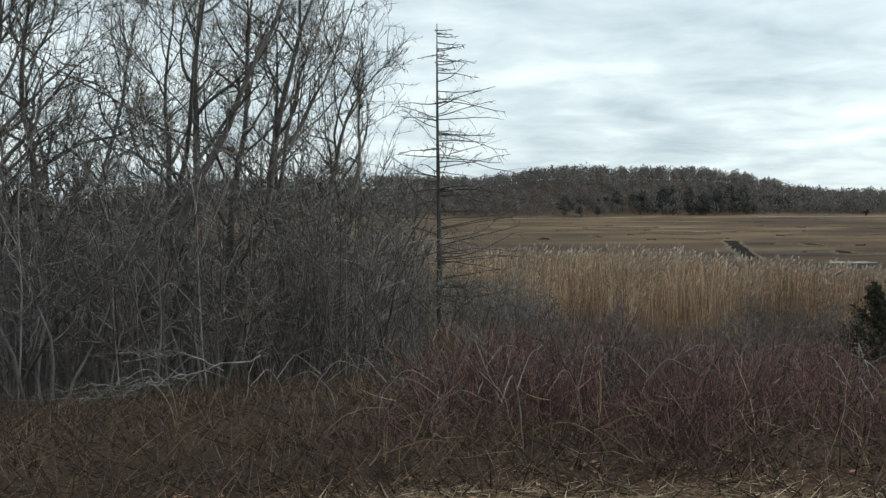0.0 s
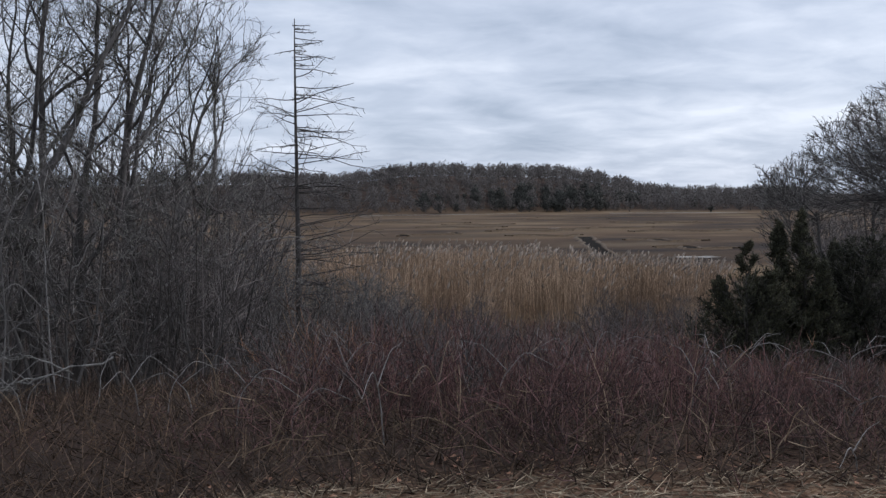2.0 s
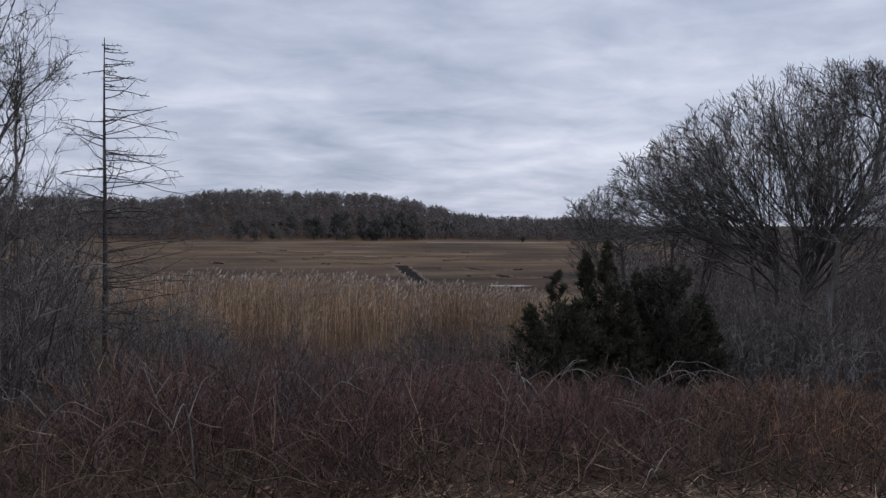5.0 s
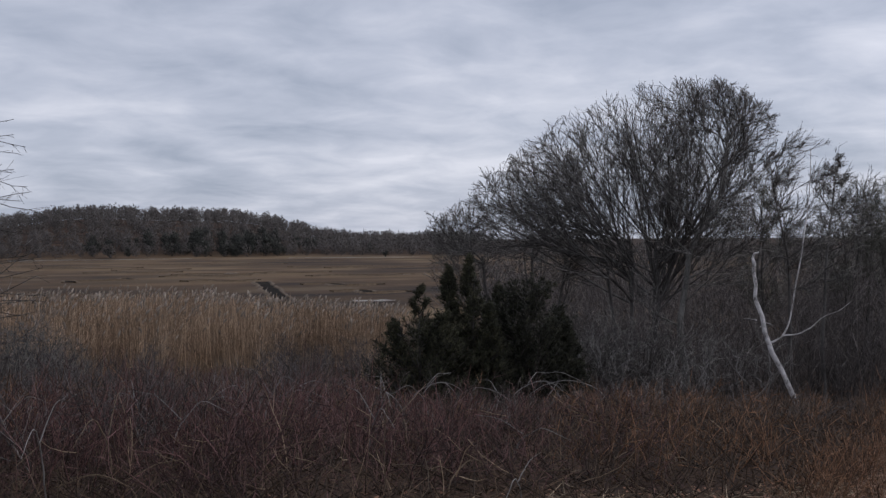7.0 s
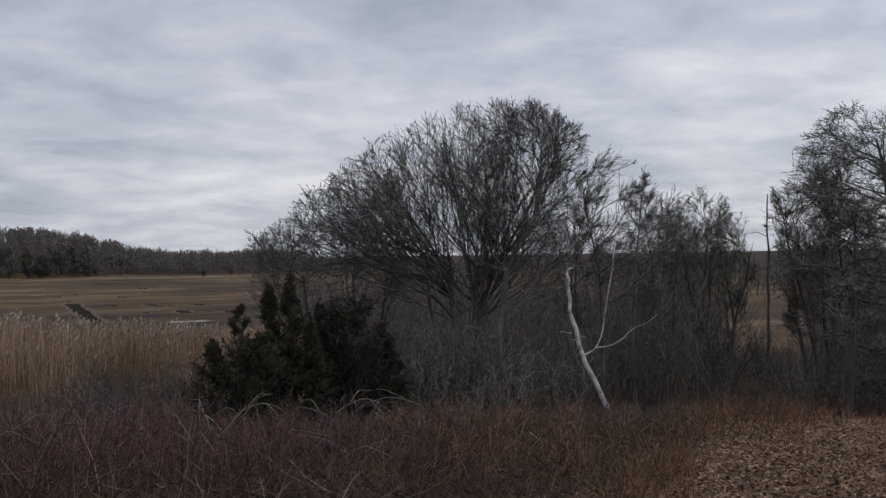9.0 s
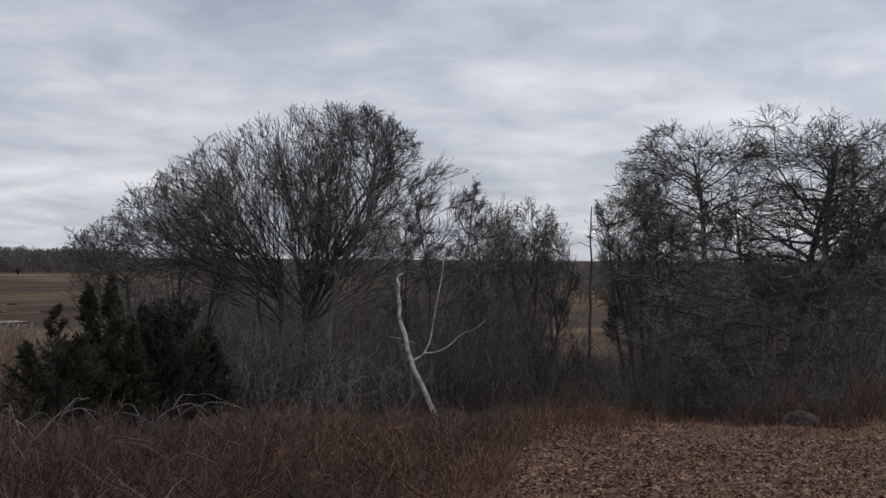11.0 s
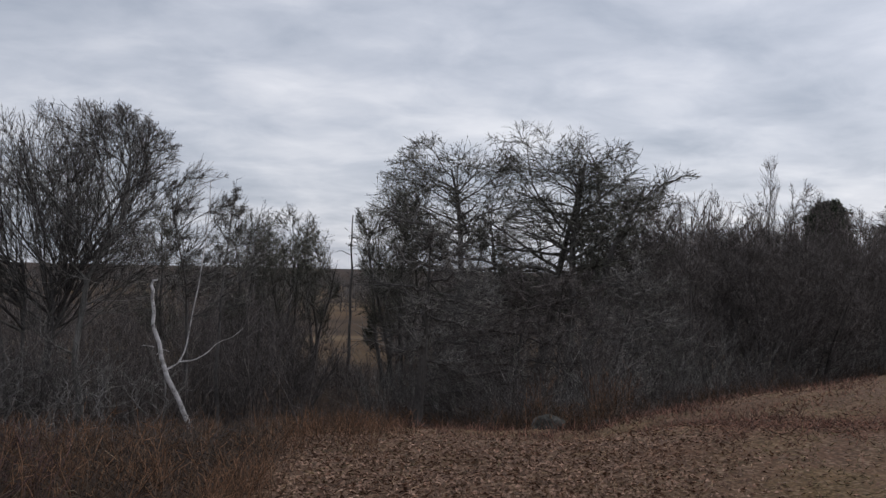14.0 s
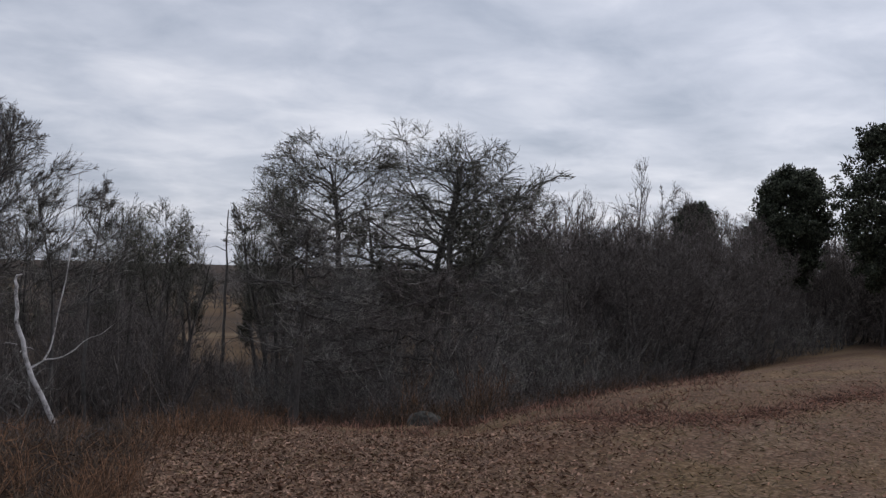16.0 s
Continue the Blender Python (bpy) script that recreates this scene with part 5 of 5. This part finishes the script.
def weeds(name, n, az0, az1, r0, r1, h0, h1, mat, label, category, rad, lean, wiggle, up, k, side, edge=0.3, clump=0.0, patch=1.0):
    az, r = scatter(n, az0, az1, r0, r1)
    if clump:
        c = rng.integers(0, max(1, n // 14), n)
        az, r = az[c] + rng.normal(0, 1, n) * clump * 57.3 / r[c], r[c] + rng.normal(0, clump, n)
    lump = 0.72 + 0.5 * np.sin(az * 1.1 + r * 0.9) * np.sin(az * 0.43 - r * 0.6 + 1)
    h = np.minimum(rng.uniform(h0, h1, n) * lump, np.maximum(room(az, r), 0.16) * rng.uniform(0.6, 1.05, n))
    h = h * np.clip((r - lawn_edge(az) + edge) / (1.6 * edge + 0.3), 0.45, 1)
    keep = (r > lawn_edge(az) + edge * rng.normal(0, 0.6, n)) & (h > 0.1)
    return stalks(name, az[keep], r[keep], h[keep], mat, label, category, rad, lean, wiggle, up, k, side)


weeds("bramble_canes", 600, 0, 23.5, 6.2, 16, 0.4, 1.2, TWIG_RED, "sparse bramble canes before the trees", "brambles", 0.0042, 0.6, 0.42, -0.06, 5, 2, clump=0.25)
weeds("bramble_canes", 5000, -36, 1.5, 6.0, 17, 0.5, 1.35, TWIG_RED, "tangle of red-brown bramble and dogwood canes", "brambles", 0.0042, 0.6, 0.42, -0.06, 5, 2, clump=0.25)
weeds("dogwood_twigs", 1700, -27, -3, 7.2, 15, 0.4, 1.15, DOGWOOD, "thicket of thin upright red dogwood twigs", "shrubs", 0.0034, 0.32, 0.14, 0.03, 4, 3, clump=0.45)
weeds("slope_brush", 4600, -37, 24, 9, 36, 0.7, 2.1, TWIG_BROWN, "dense dark grey-brown brush on the slope", "brush", 0.006, 0.4, 0.22, 0.0, 4, 3, clump=0.4)
weeds("pale_brush", 2300, -37, 2, 10, 36, 0.8, 2.2, WEED_RUST, "rust-brown twiggy brush on the slope", "brush", 0.006, 0.45, 0.25, 0.0, 4, 3, clump=0.4)
weeds("dry_stalks", 1500, -36, 12, 6.5, 34, 0.35, 1.0, WEED_TAN, "upright dry tan weed stalks", "weeds", 0.0038, 0.3, 0.15, -0.03, 5, 2, clump=0.5)
weeds("rusty_weeds", 5800, -55, -32, 7.5, 26, 0.4, 1.0, WEED_RUST, "rust-brown dead goldenrod and grass", "weeds", 0.0045, 0.4, 0.18, 0, 4, 3, edge=1.7, clump=0.35)
weeds("low_brush", 4200, -55, -30, 12, 34, 0.5, 1.8, TWIG_BROWN, "dark tangled brush round the birch", "brush", 0.006, 0.5, 0.25, 0, 4, 3, clump=0.4)
az = rng.uniform(-84, -53, 2000)
r = lawn_edge(az) + rng.uniform(0.6, 7, 2000)
stalks("edge_brush", az, r, rng.uniform(0.6, 3.2, 2000) * np.clip((r - lawn_edge(az)) / 2.5, 0.35, 1), TWIG_GREY, "dark brush under the thicket at the lawn's edge", "brush", 0.008, 0.45, 0.2, 0, 5, 5)
az = rng.uniform(-50, -29, 1150)
r = rng.uniform(27, 58, 1150)
stalks("tall_brush", az, r, np.clip(rng.uniform(0.4, 1.0, 1150) * (EYE_Z - ground_z(*spot(az, r)) + 0.1), 1, 5.5), TWIG_BROWN, "tall dark leafless brush behind the birch", "brush", 0.011, 0.25, 0.13, 0.02, 6, 7)
az = rng.uniform(2.5, 24, 600)
r = rng.uniform(14, 36, 600)
stalks("sapling_stems", az, r, rng.uniform(1.5, 4.5, 600), TWIG_BROWN, "crowded thin grey sapling stems under the trees", "saplings", 0.009, 0.22, 0.1, 0.02, 6, 5)

az = np.repeat(rng.uniform(-80, -50, 130), 16) + rng.normal(0, 0.5, 2080)
r = lawn_edge(az) + np.repeat(rng.normal(-0.2, 1.1, 130), 16) + rng.normal(0, 0.35, 2080)
stalks("edge_tufts", az, r, rng.uniform(0.15, 0.7, 2080), MULCH, "dark matted tufts where the lawn meets the thicket", "grass", 0.006, 0.45, 0.15, 0, 4, 3)

az, r = scatter(240, -40, 4, 6.0, 12, even=False)
keep = r > lawn_edge(az) - 0.1
az, r = az[keep], r[keep]
x, y = spot(az, r)
n = len(az)
P = lines(np.stack([x, y, ground_z(x, y) + rng.uniform(0.02, 0.3, n)], -1), np.stack([rng.normal(0, 1, n), rng.normal(0, 1, n), rng.normal(0, 0.3, n)], -1), rng.uniform(0.2, 0.6, n), 4, 0.2, 0)
tagged(joined("fallen_stems", [tubes(P, 0.0034 * rng.uniform(0.6, 1.5, (n, 1)) * np.linspace(1, 0.5, 4)[None], 3)], WEED_TAN), "pale fallen stems caught in the brambles", "weeds", kind="stuff")

az = np.repeat(rng.uniform(-55, -43.5, 110), 9) + rng.normal(0, 0.8, 990)
r = np.minimum(np.interp(az, EDGE_AZ, EDGE_R), 13.0) - np.repeat(rng.exponential(1.1, 110), 9) + rng.normal(0, 0.3, 990)
stalks("lawn_weeds", az, np.maximum(r, 5.5), rng.uniform(0.08, 0.42, 990), WEED_RUST, "rusty dead weeds straggling out over the lawn", "weeds", 0.0034, 0.4, 0.18, 0, 4, 2)

# rotting weeds underfoot, and taller dead grass where the lawn meets the thicket
az, r = scatter(38000, -56, 26, 5.6, 26, even=False)
keep = r > lawn_edge(az) - 0.2
az, r = az[keep], r[keep]
x, y = spot(az, r)
n = len(az)
d = unit(np.stack([rng.normal(0, 1, n), rng.normal(0, 1, n), rng.uniform(0.2, 1.2, n)], -1)) * rng.uniform(0.12, 0.45, (n, 1))
tagged(joined("weed_litter", [spikes(np.stack([x, y, ground_z(x, y) - 0.01], -1), d, np.full(n, 0.006))], MULCH), "matted dark brown dead weeds on the slope", "weeds", kind="stuff")
az = rng.uniform(-76, -50, 1500)
r = lawn_edge(az) + rng.normal(-0.6, 1.6, 1500) * np.repeat(rng.uniform(0.3, 1, 75), 20)
stalks("edge_grass", az, r, rng.uniform(0.12, 0.6, 1500), WEED_RUST, "rusty dead grass along the thicket's foot", "grass", 0.005, 0.3, 0.12, 0, 4, 2)
az = np.concatenate([rng.normal(c, 0.35, 60) for c in (-66.4, -65.6, -61.8)])
r = lawn_edge(az) + rng.normal(-0.4, 0.4, len(az))
stalks("tall_grass", az, r, rng.uniform(0.4, 1.2, len(az)), WEED_RUST, "tall rusty stalks before the boulders", "grass", 0.006, 0.12, 0.08, 0, 4, 2)

# ---- lawn: fallen leaves, dead grass, rocks ----
def patchy(x, y):
    """Slow patches over the lawn, about 0 to 1."""
    return 0.5 + 0.25 * np.sin(0.9 * x + 1.7 * np.sin(0.5 * y)) * np.cos(1.1 * y + 0.6 * np.sin(0.8 * x)) + 0.25 * np.sin(0.37 * x - 0.9 * y + 2 * np.sin(0.3 * x + 0.4 * y))


def in_swale(az, r, spread=0.8):
    return (np.abs(r - np.interp(az, SWALE_AZ, SWALE_R)) < spread * (0.4 + 0.6 * np.abs(np.sin(az * 1.3)))) & (az < -67)


az = rng.uniform(-95, -67, 6000)
r = np.interp(az, SWALE_AZ, SWALE_R) + rng.normal(0, 1.0, 6000) * (0.4 + 0.8 * np.abs(np.sin(az * 0.9)))
x, y = spot(az, r)
d = unit(np.stack([rng.normal(0, 1, 6000), rng.normal(0, 1, 6000), rng.uniform(0.1, 0.9, 6000)], -1)) * rng.uniform(0.05, 0.16, (6000, 1))
tagged(joined("red_grass", [spikes(np.stack([x, y, ground_z(x, y) - 0.005], -1), d, np.full(6000, 0.006))], RED_GRASS), "red-brown dead grass and leaves along a shallow swale", "grass", kind="stuff")
az = rng.uniform(-79, -52, 9000)
near = np.interp(az, [-80, -74, -66, -56, -52], [14.2, 13.4, 13.6, 13.4, 12.5])
r = near + (np.maximum(lawn_edge(az) + 1.0, near + 2) - near) * rng.random(9000) ** 0.8
keep = patchy(1.7 * spot(az, r)[0], 1.7 * spot(az, r)[1]) + 0.5 * (r - near) / (lawn_edge(az) - near + 1) > rng.uniform(0.3, 0.9, 9000)
az, r = az[keep], r[keep]
x, y = spot(az, r)
n = len(az)
d = unit(np.stack([rng.normal(0, 1, n), rng.normal(0, 1, n), rng.uniform(0.4, 1.8, n)], -1)) * rng.uniform(0.08, 0.3, (n, 1))
tagged(joined("hollow_grass", [spikes(np.stack([x, y, ground_z(x, y) - 0.01], -1), d, np.full(n, 0.008))], RED_GRASS), "rough red-brown grass in the hollow before the thicket", "grass", kind="stuff")
az, r = scatter(40000, -92, 24, 4.5, 24, even=False)
x, y = spot(az, r)
keep = (r < lawn_edge(az) + 0.6) & (rng.random(len(az)) < 1.25 - patchy(x, y)) & ~(in_swale(az, r) & (rng.random(len(az)) < 0.6))
az, r = az[keep], r[keep]
x, y = spot(az, r)
n = len(az)
base = np.stack([x, y, ground_z(x, y) + 0.006], -1)
a = rng.uniform(0, 2 * np.pi, n)
d = np.stack([np.cos(a), np.sin(a), rng.normal(0, 0.12, n)], -1) * rng.uniform(0.016, 0.038, (n, 1))
w = np.cross(unit(d), unit(np.stack([rng.normal(0, 0.35, n), rng.normal(0, 0.35, n), np.ones(n)], -1))) * rng.uniform(0.009, 0.02, (n, 1))
curl = np.stack([np.zeros(n), np.zeros(n), rng.uniform(0.002, 0.010, n)], -1)
verts = np.stack([base - d, base + w + curl, base + d, base - w + curl, base + [0, 0, 0.004]], 1).reshape(-1, 3)
b = np.arange(n)[:, None] * 5
tris = np.concatenate([b + [0, 4, 1], b + [1, 4, 2], b + [2, 4, 3], b + [3, 4, 0]], 1).reshape(-1, 3)
tagged(joined("leaf_litter", [(verts, tris)], LITTER), "fallen brown and pale leaves strewn over the lawn", "leaves", kind="stuff")
az, r = scatter(36000, -76, -42, 5.2, 14.5, even=False)
keep = (r < lawn_edge(az) + 0.5) & (rng.random(len(az)) < smooth((az + 78) / 14) * (0.25 + 0.75 * smooth((-45 - az) / 7))) & (r < 12.2 + 0.06 * (az + 60) + rng.normal(0, 0.9, len(az)))
az, r = az[keep], r[keep]
x, y = spot(az, r)
n = len(az)
base = np.stack([x, y, ground_z(x, y) + 0.01], -1)
a = rng.uniform(0, 2 * np.pi, n)
d = np.stack([np.cos(a), np.sin(a), rng.normal(0, 0.35, n)], -1) * rng.uniform(0.012, 0.032, (n, 1))
w = np.cross(unit(d), unit(np.stack([rng.normal(0, 0.5, n), rng.normal(0, 0.5, n), np.ones(n)], -1))) * rng.uniform(0.007, 0.017, (n, 1))
curl = np.stack([np.zeros(n), np.zeros(n), rng.uniform(0.004, 0.016, n)], -1)
verts = np.stack([base - d, base + w + curl, base + d, base - w + curl, base + [0, 0, 0.003]], 1).reshape(-1, 3)
b = np.arange(n)[:, None] * 5
tris = np.concatenate([b + [0, 4, 1], b + [1, 4, 2], b + [2, 4, 3], b + [3, 4, 0]], 1).reshape(-1, 3)
tagged(joined("curled_leaves", [(verts, tris)], LEAF_PALE), "pale curled oak leaves lying thick on the lawn", "leaves", kind="stuff")
az, r = scatter(26000, -92, 24, 4.5, 26, even=False)
x, y = spot(az, r)
green = patchy(x, y) > 0.55 + rng.normal(0, 0.08, len(az))
inside = (r < lawn_edge(az) + 0.3) & ~(in_swale(az, r) & (rng.random(len(az)) < 0.6))
keep = inside & green & (az < -50)
x, y = spot(az[keep], r[keep])
n = len(x)
d = unit(np.stack([rng.normal(0, 1, n), rng.normal(0, 1, n), rng.uniform(0.1, 0.6, n)], -1)) * rng.uniform(0.04, 0.12, (n, 1))
tagged(joined("olive_grass", [spikes(np.stack([x, y, ground_z(x, y) + 0.004], -1), d, np.full(n, 0.006))], STRAW_OLIVE), "short olive winter grass in patches", "grass", kind="stuff")
keep = inside & ~(green & (az < -50))
az, r = az[keep], r[keep]
x, y = spot(az, r)
n = len(az)
d = unit(np.stack([rng.normal(0, 1, n), rng.normal(0, 1, n), rng.uniform(0.02, 0.45, n)], -1)) * rng.uniform(0.05, 0.15, (n, 1))
tagged(joined("dead_grass", [spikes(np.stack([x, y, ground_z(x, y) + 0.004], -1), d, np.full(n, 0.0035))], STRAW), "short dead straw-coloured grass", "grass", kind="stuff")


az, r = scatter(9000, -46, 23.5, 4.6, 7.6, even=False)
keep = r < lawn_edge(az) + 0.1
az, r = az[keep], r[keep]
x, y = spot(az, r)
n = len(az)
d = unit(np.stack([rng.normal(0, 1, n), rng.normal(0, 1, n), rng.uniform(0.02, 0.35, n)], -1)) * rng.uniform(0.06, 0.2, (n, 1))
tagged(joined("cut_straw", [spikes(np.stack([x, y, ground_z(x, y) + 0.008], -1), d, np.full(n, 0.0045))], STRAW_PALE), "pale cut straw lying along the brambles", "grass", kind="stuff")


def rock(size, g):
    bm = bmesh.new()
    bmesh.ops.create_icosphere(bm, subdivisions=4, radius=1)
    off = Vector(g.uniform(-50, 50, 3))
    for v in bm.verts:
        p = v.co.copy()
        f = 1 + 0.22 * noise.noise(p * 1.3 + off) + 0.1 * noise.noise(p * 3 + off)
        v.co = Vector((p.x * size[0] * f, p.y * size[1] * f, p.z * size[2] * f))
    me = bpy.data.meshes.new("boulder")
    bm.to_mesh(me)
    bm.free()
    me.materials.append(STONE)
    me.shade_smooth()
    return new("boulder", me)


for az, r, s in ((-62.6, 19.0, (0.34, 0.28, 0.27)), (-65.4, 19.5, (0.26, 0.2, 0.14))):
    tagged(place(rock(s, g), az, r, g.uniform(0, 360), 1, -s[2] * 0.02), "grey lichened boulder half sunk in the lawn edge", "boulder", "boulders")

# ---- pale dead wood ----
g = np.random.default_rng(31)
limb = bare("fallen_branch", [((1.15, 0, 0.55), (-1, 0, -0.1), blob(40, (-0.55, 0.0, 0.2), 0.95, 0.16, g, 0.1), np.array([0.45, 0.0, 0.38])), ((0.75, 0, 0.4), (-1, 0.1, 0.5), blob(18, (-0.1, 0.1, 0.62), 0.5, 0.12, g, 0.1), np.array([0.4, 0.05, 0.62]))], g, 14, (1, 0.2), 0.0040, BARK_LICHEN, BARK_LICHEN, "branch", "side_branch", up=0.0, fan=0.5, stout=0.75, power=2.6, crook=0.35, span=(0.16, 0.4), share=(0.12, 0.45))
tagged(place(limb, 15.0, 11.6, 15.0), "pale weathered branch fallen across the weeds", "branch")
arch = cane("leaning_branch", [(0.028, [(-1.1, 0, 0.0), (-0.9, 0, 1.6), (-0.3, 0, 2.15), (0.5, 0, 2.35), (1.2, 0.1, 2.6), (1.7, 0.1, 2.6)]), (0.022, [(0.1, 0, 2.25), (0.5, 0.1, 2.0), (0.8, 0.1, 1.8)]), (0.018, [(0.7, 0, 2.4), (0.9, 0, 2.7), (1.3, 0, 2.95)])], BARK_PALE, g)
tagged(place(arch, 4.6, 18.5, 4.6), "pale bare branch arching out of the thicket", "branch")
for n, (az, r, h) in enumerate(((20.2, 14.5, 4.6), (18.2, 16.0, 5.0), (16.0, 14.8, 4.4), (14.0, 16.5, 5.2), (12.2, 15.2, 4.6), (10.4, 17.5, 5.0), (8.8, 15.6, 4.2), (6.6, 18.0, 4.6), (4.6, 19.5, 4.2), (2.6, 21.0, 4.0), (0.8, 22.5, 3.4), (22.4, 15.5, 5.0), (-2.0, 25.0, 3.0), (-4.4, 33.0, 3.3), (-5.2, 30.0, 2.3))):
    t = bushy("crooked_tree", 4, h, 1.4, g, 0.024, 22, ((5, 0.2, 48, 0.9), (4, 0.12, 48, 0.4)), 0.3, 0.0052, 0.14, (10, 60), 0.2, bark=BARK_DARK if n % 4 else BARK_GREY, twig=TWIG_GREY, wiggle=0.22)
    tagged(place(t, az, r, az), "small crooked pale-barked tree under taller bare trees", "tree", "crooked understory trees")
for n in range(7):
    az, r = g.uniform(3, 22), g.uniform(12.5, 17)
    h, s = g.uniform(2.2, 4.2), g.choice([-1, 1])
    c = cane("pale_sapling", [(0.013, [(0, 0, -0.05), (0.1 * s, 0, h * 0.35), (0.05 * s, 0.1, h * 0.7), (0.35 * s, 0.1, h * 0.92), (0.7 * s, 0.1, h)]), (0.010, [(0.08 * s, 0, h * 0.5), (-0.3 * s, 0, h * 0.7), (-0.4 * s, 0.1, h * 0.95)]),
                              (0.009, [(0.05 * s, 0, h * 0.3), (0.5 * s, -0.1, h * 0.42), (0.8 * s, -0.1, h * 0.36)])], BARK_PALE if n % 2 else BARK_GREY, g)
    tagged(place(c, az, r, g.uniform(-30, 30) + az), "thin pale crooked sapling at the edge of the trees", "sapling", "pale saplings")
for n, (az, r) in enumerate(((-27.5, 15.5), (-30.4, 15.0), (-32.0, 16.6), (-25.0, 15.2), (-21.5, 14.0), (-13.5, 12.0), (-8.5, 11.5), (-17.5, 13.0))):
    s, w = (1 if n % 2 else -1), g.uniform(0.4, 0.85)
    top = EYE_Z + r * math.tan(radians(-8.2)) - float(ground_z(*spot(az, r)))
    top = max(0.5, top) * g.uniform(0.8, 1.15)
    c = cane("arching_cane", [(0.009, [(-w * s, 0, -0.05), (-0.7 * w * s, 0, top * 0.7), (0, 0, top), (0.6 * w * s, 0.1, top * 0.8), (w * s, 0.1, top * 0.35)]), (0.006, [(-0.3 * w * s, 0, top * 0.9), (0.1 * w * s, 0.2, top * 1.15), (0.5 * w * s, 0.2, top * 1.1)]),
                              (0.006, [(0.2 * w * s, 0, top * 0.95), (0.5 * w * s, -0.1, top * 0.55), (0.55 * w * s, -0.1, top * 0.2)])], BARK_PALE, g)
    tagged(place(c, az, r, az + g.uniform(-50, 50)), "pale arching dead cane over the brambles", "cane", "arching canes")
for n, (az, r, h) in enumerate(((-36.2, 23.5, 2.6), (-38.8, 22.5, 2.2), (-40.2, 24, 3.0), (-35.0, 24.5, 3.2), (-37.6, 21.5, 1.8), (-33.4, 23.5, 3.0), (-36.9, 24.4, 3.4), (-41.6, 23.6, 2.6), (-32.4, 22.4, 2.2), (-34.2, 22.0, 2.0))):
    t = clump("dead_shrub", 3, h, h * 0.5, g, 34, 0.0064, 0.5, 0.6, 0.25, 0.6, 0.4, limbs=8, shoot=(2, 0.28), bark=BARK_PALE, twig=TWIG_GREY, crook=0.45, rise=0.05, share=(0.15, 0.5))
    tagged(place(t, az, r, az), "pale leafless shrub with crooked branches", "shrub", "pale shrubs below the domed tree")
for n in range(34):
    az, r = g.uniform(-30, 14), g.uniform(6.6, 12)
    h, s = g.uniform(0.25, 0.7), g.choice([-1, 1])
    c = cane("broken_stalk", [(0.006, [(0, 0, -0.02), (0.05 * s, 0, h * 0.6), (0.25 * s, 0.05, h), (0.5 * s, 0.1, h * 0.75)]), (0.004, [(0.1 * s, 0, h * 0.75), (-0.1 * s, 0, h * 1.1), (-0.3 * s, 0, h * 1.15)])], BARK_PALE if n % 3 else WEED_TAN, g)
    tagged(place(c, az, r, g.uniform(0, 360)), "pale broken stalk among the brambles", "stalk", "broken stalks")
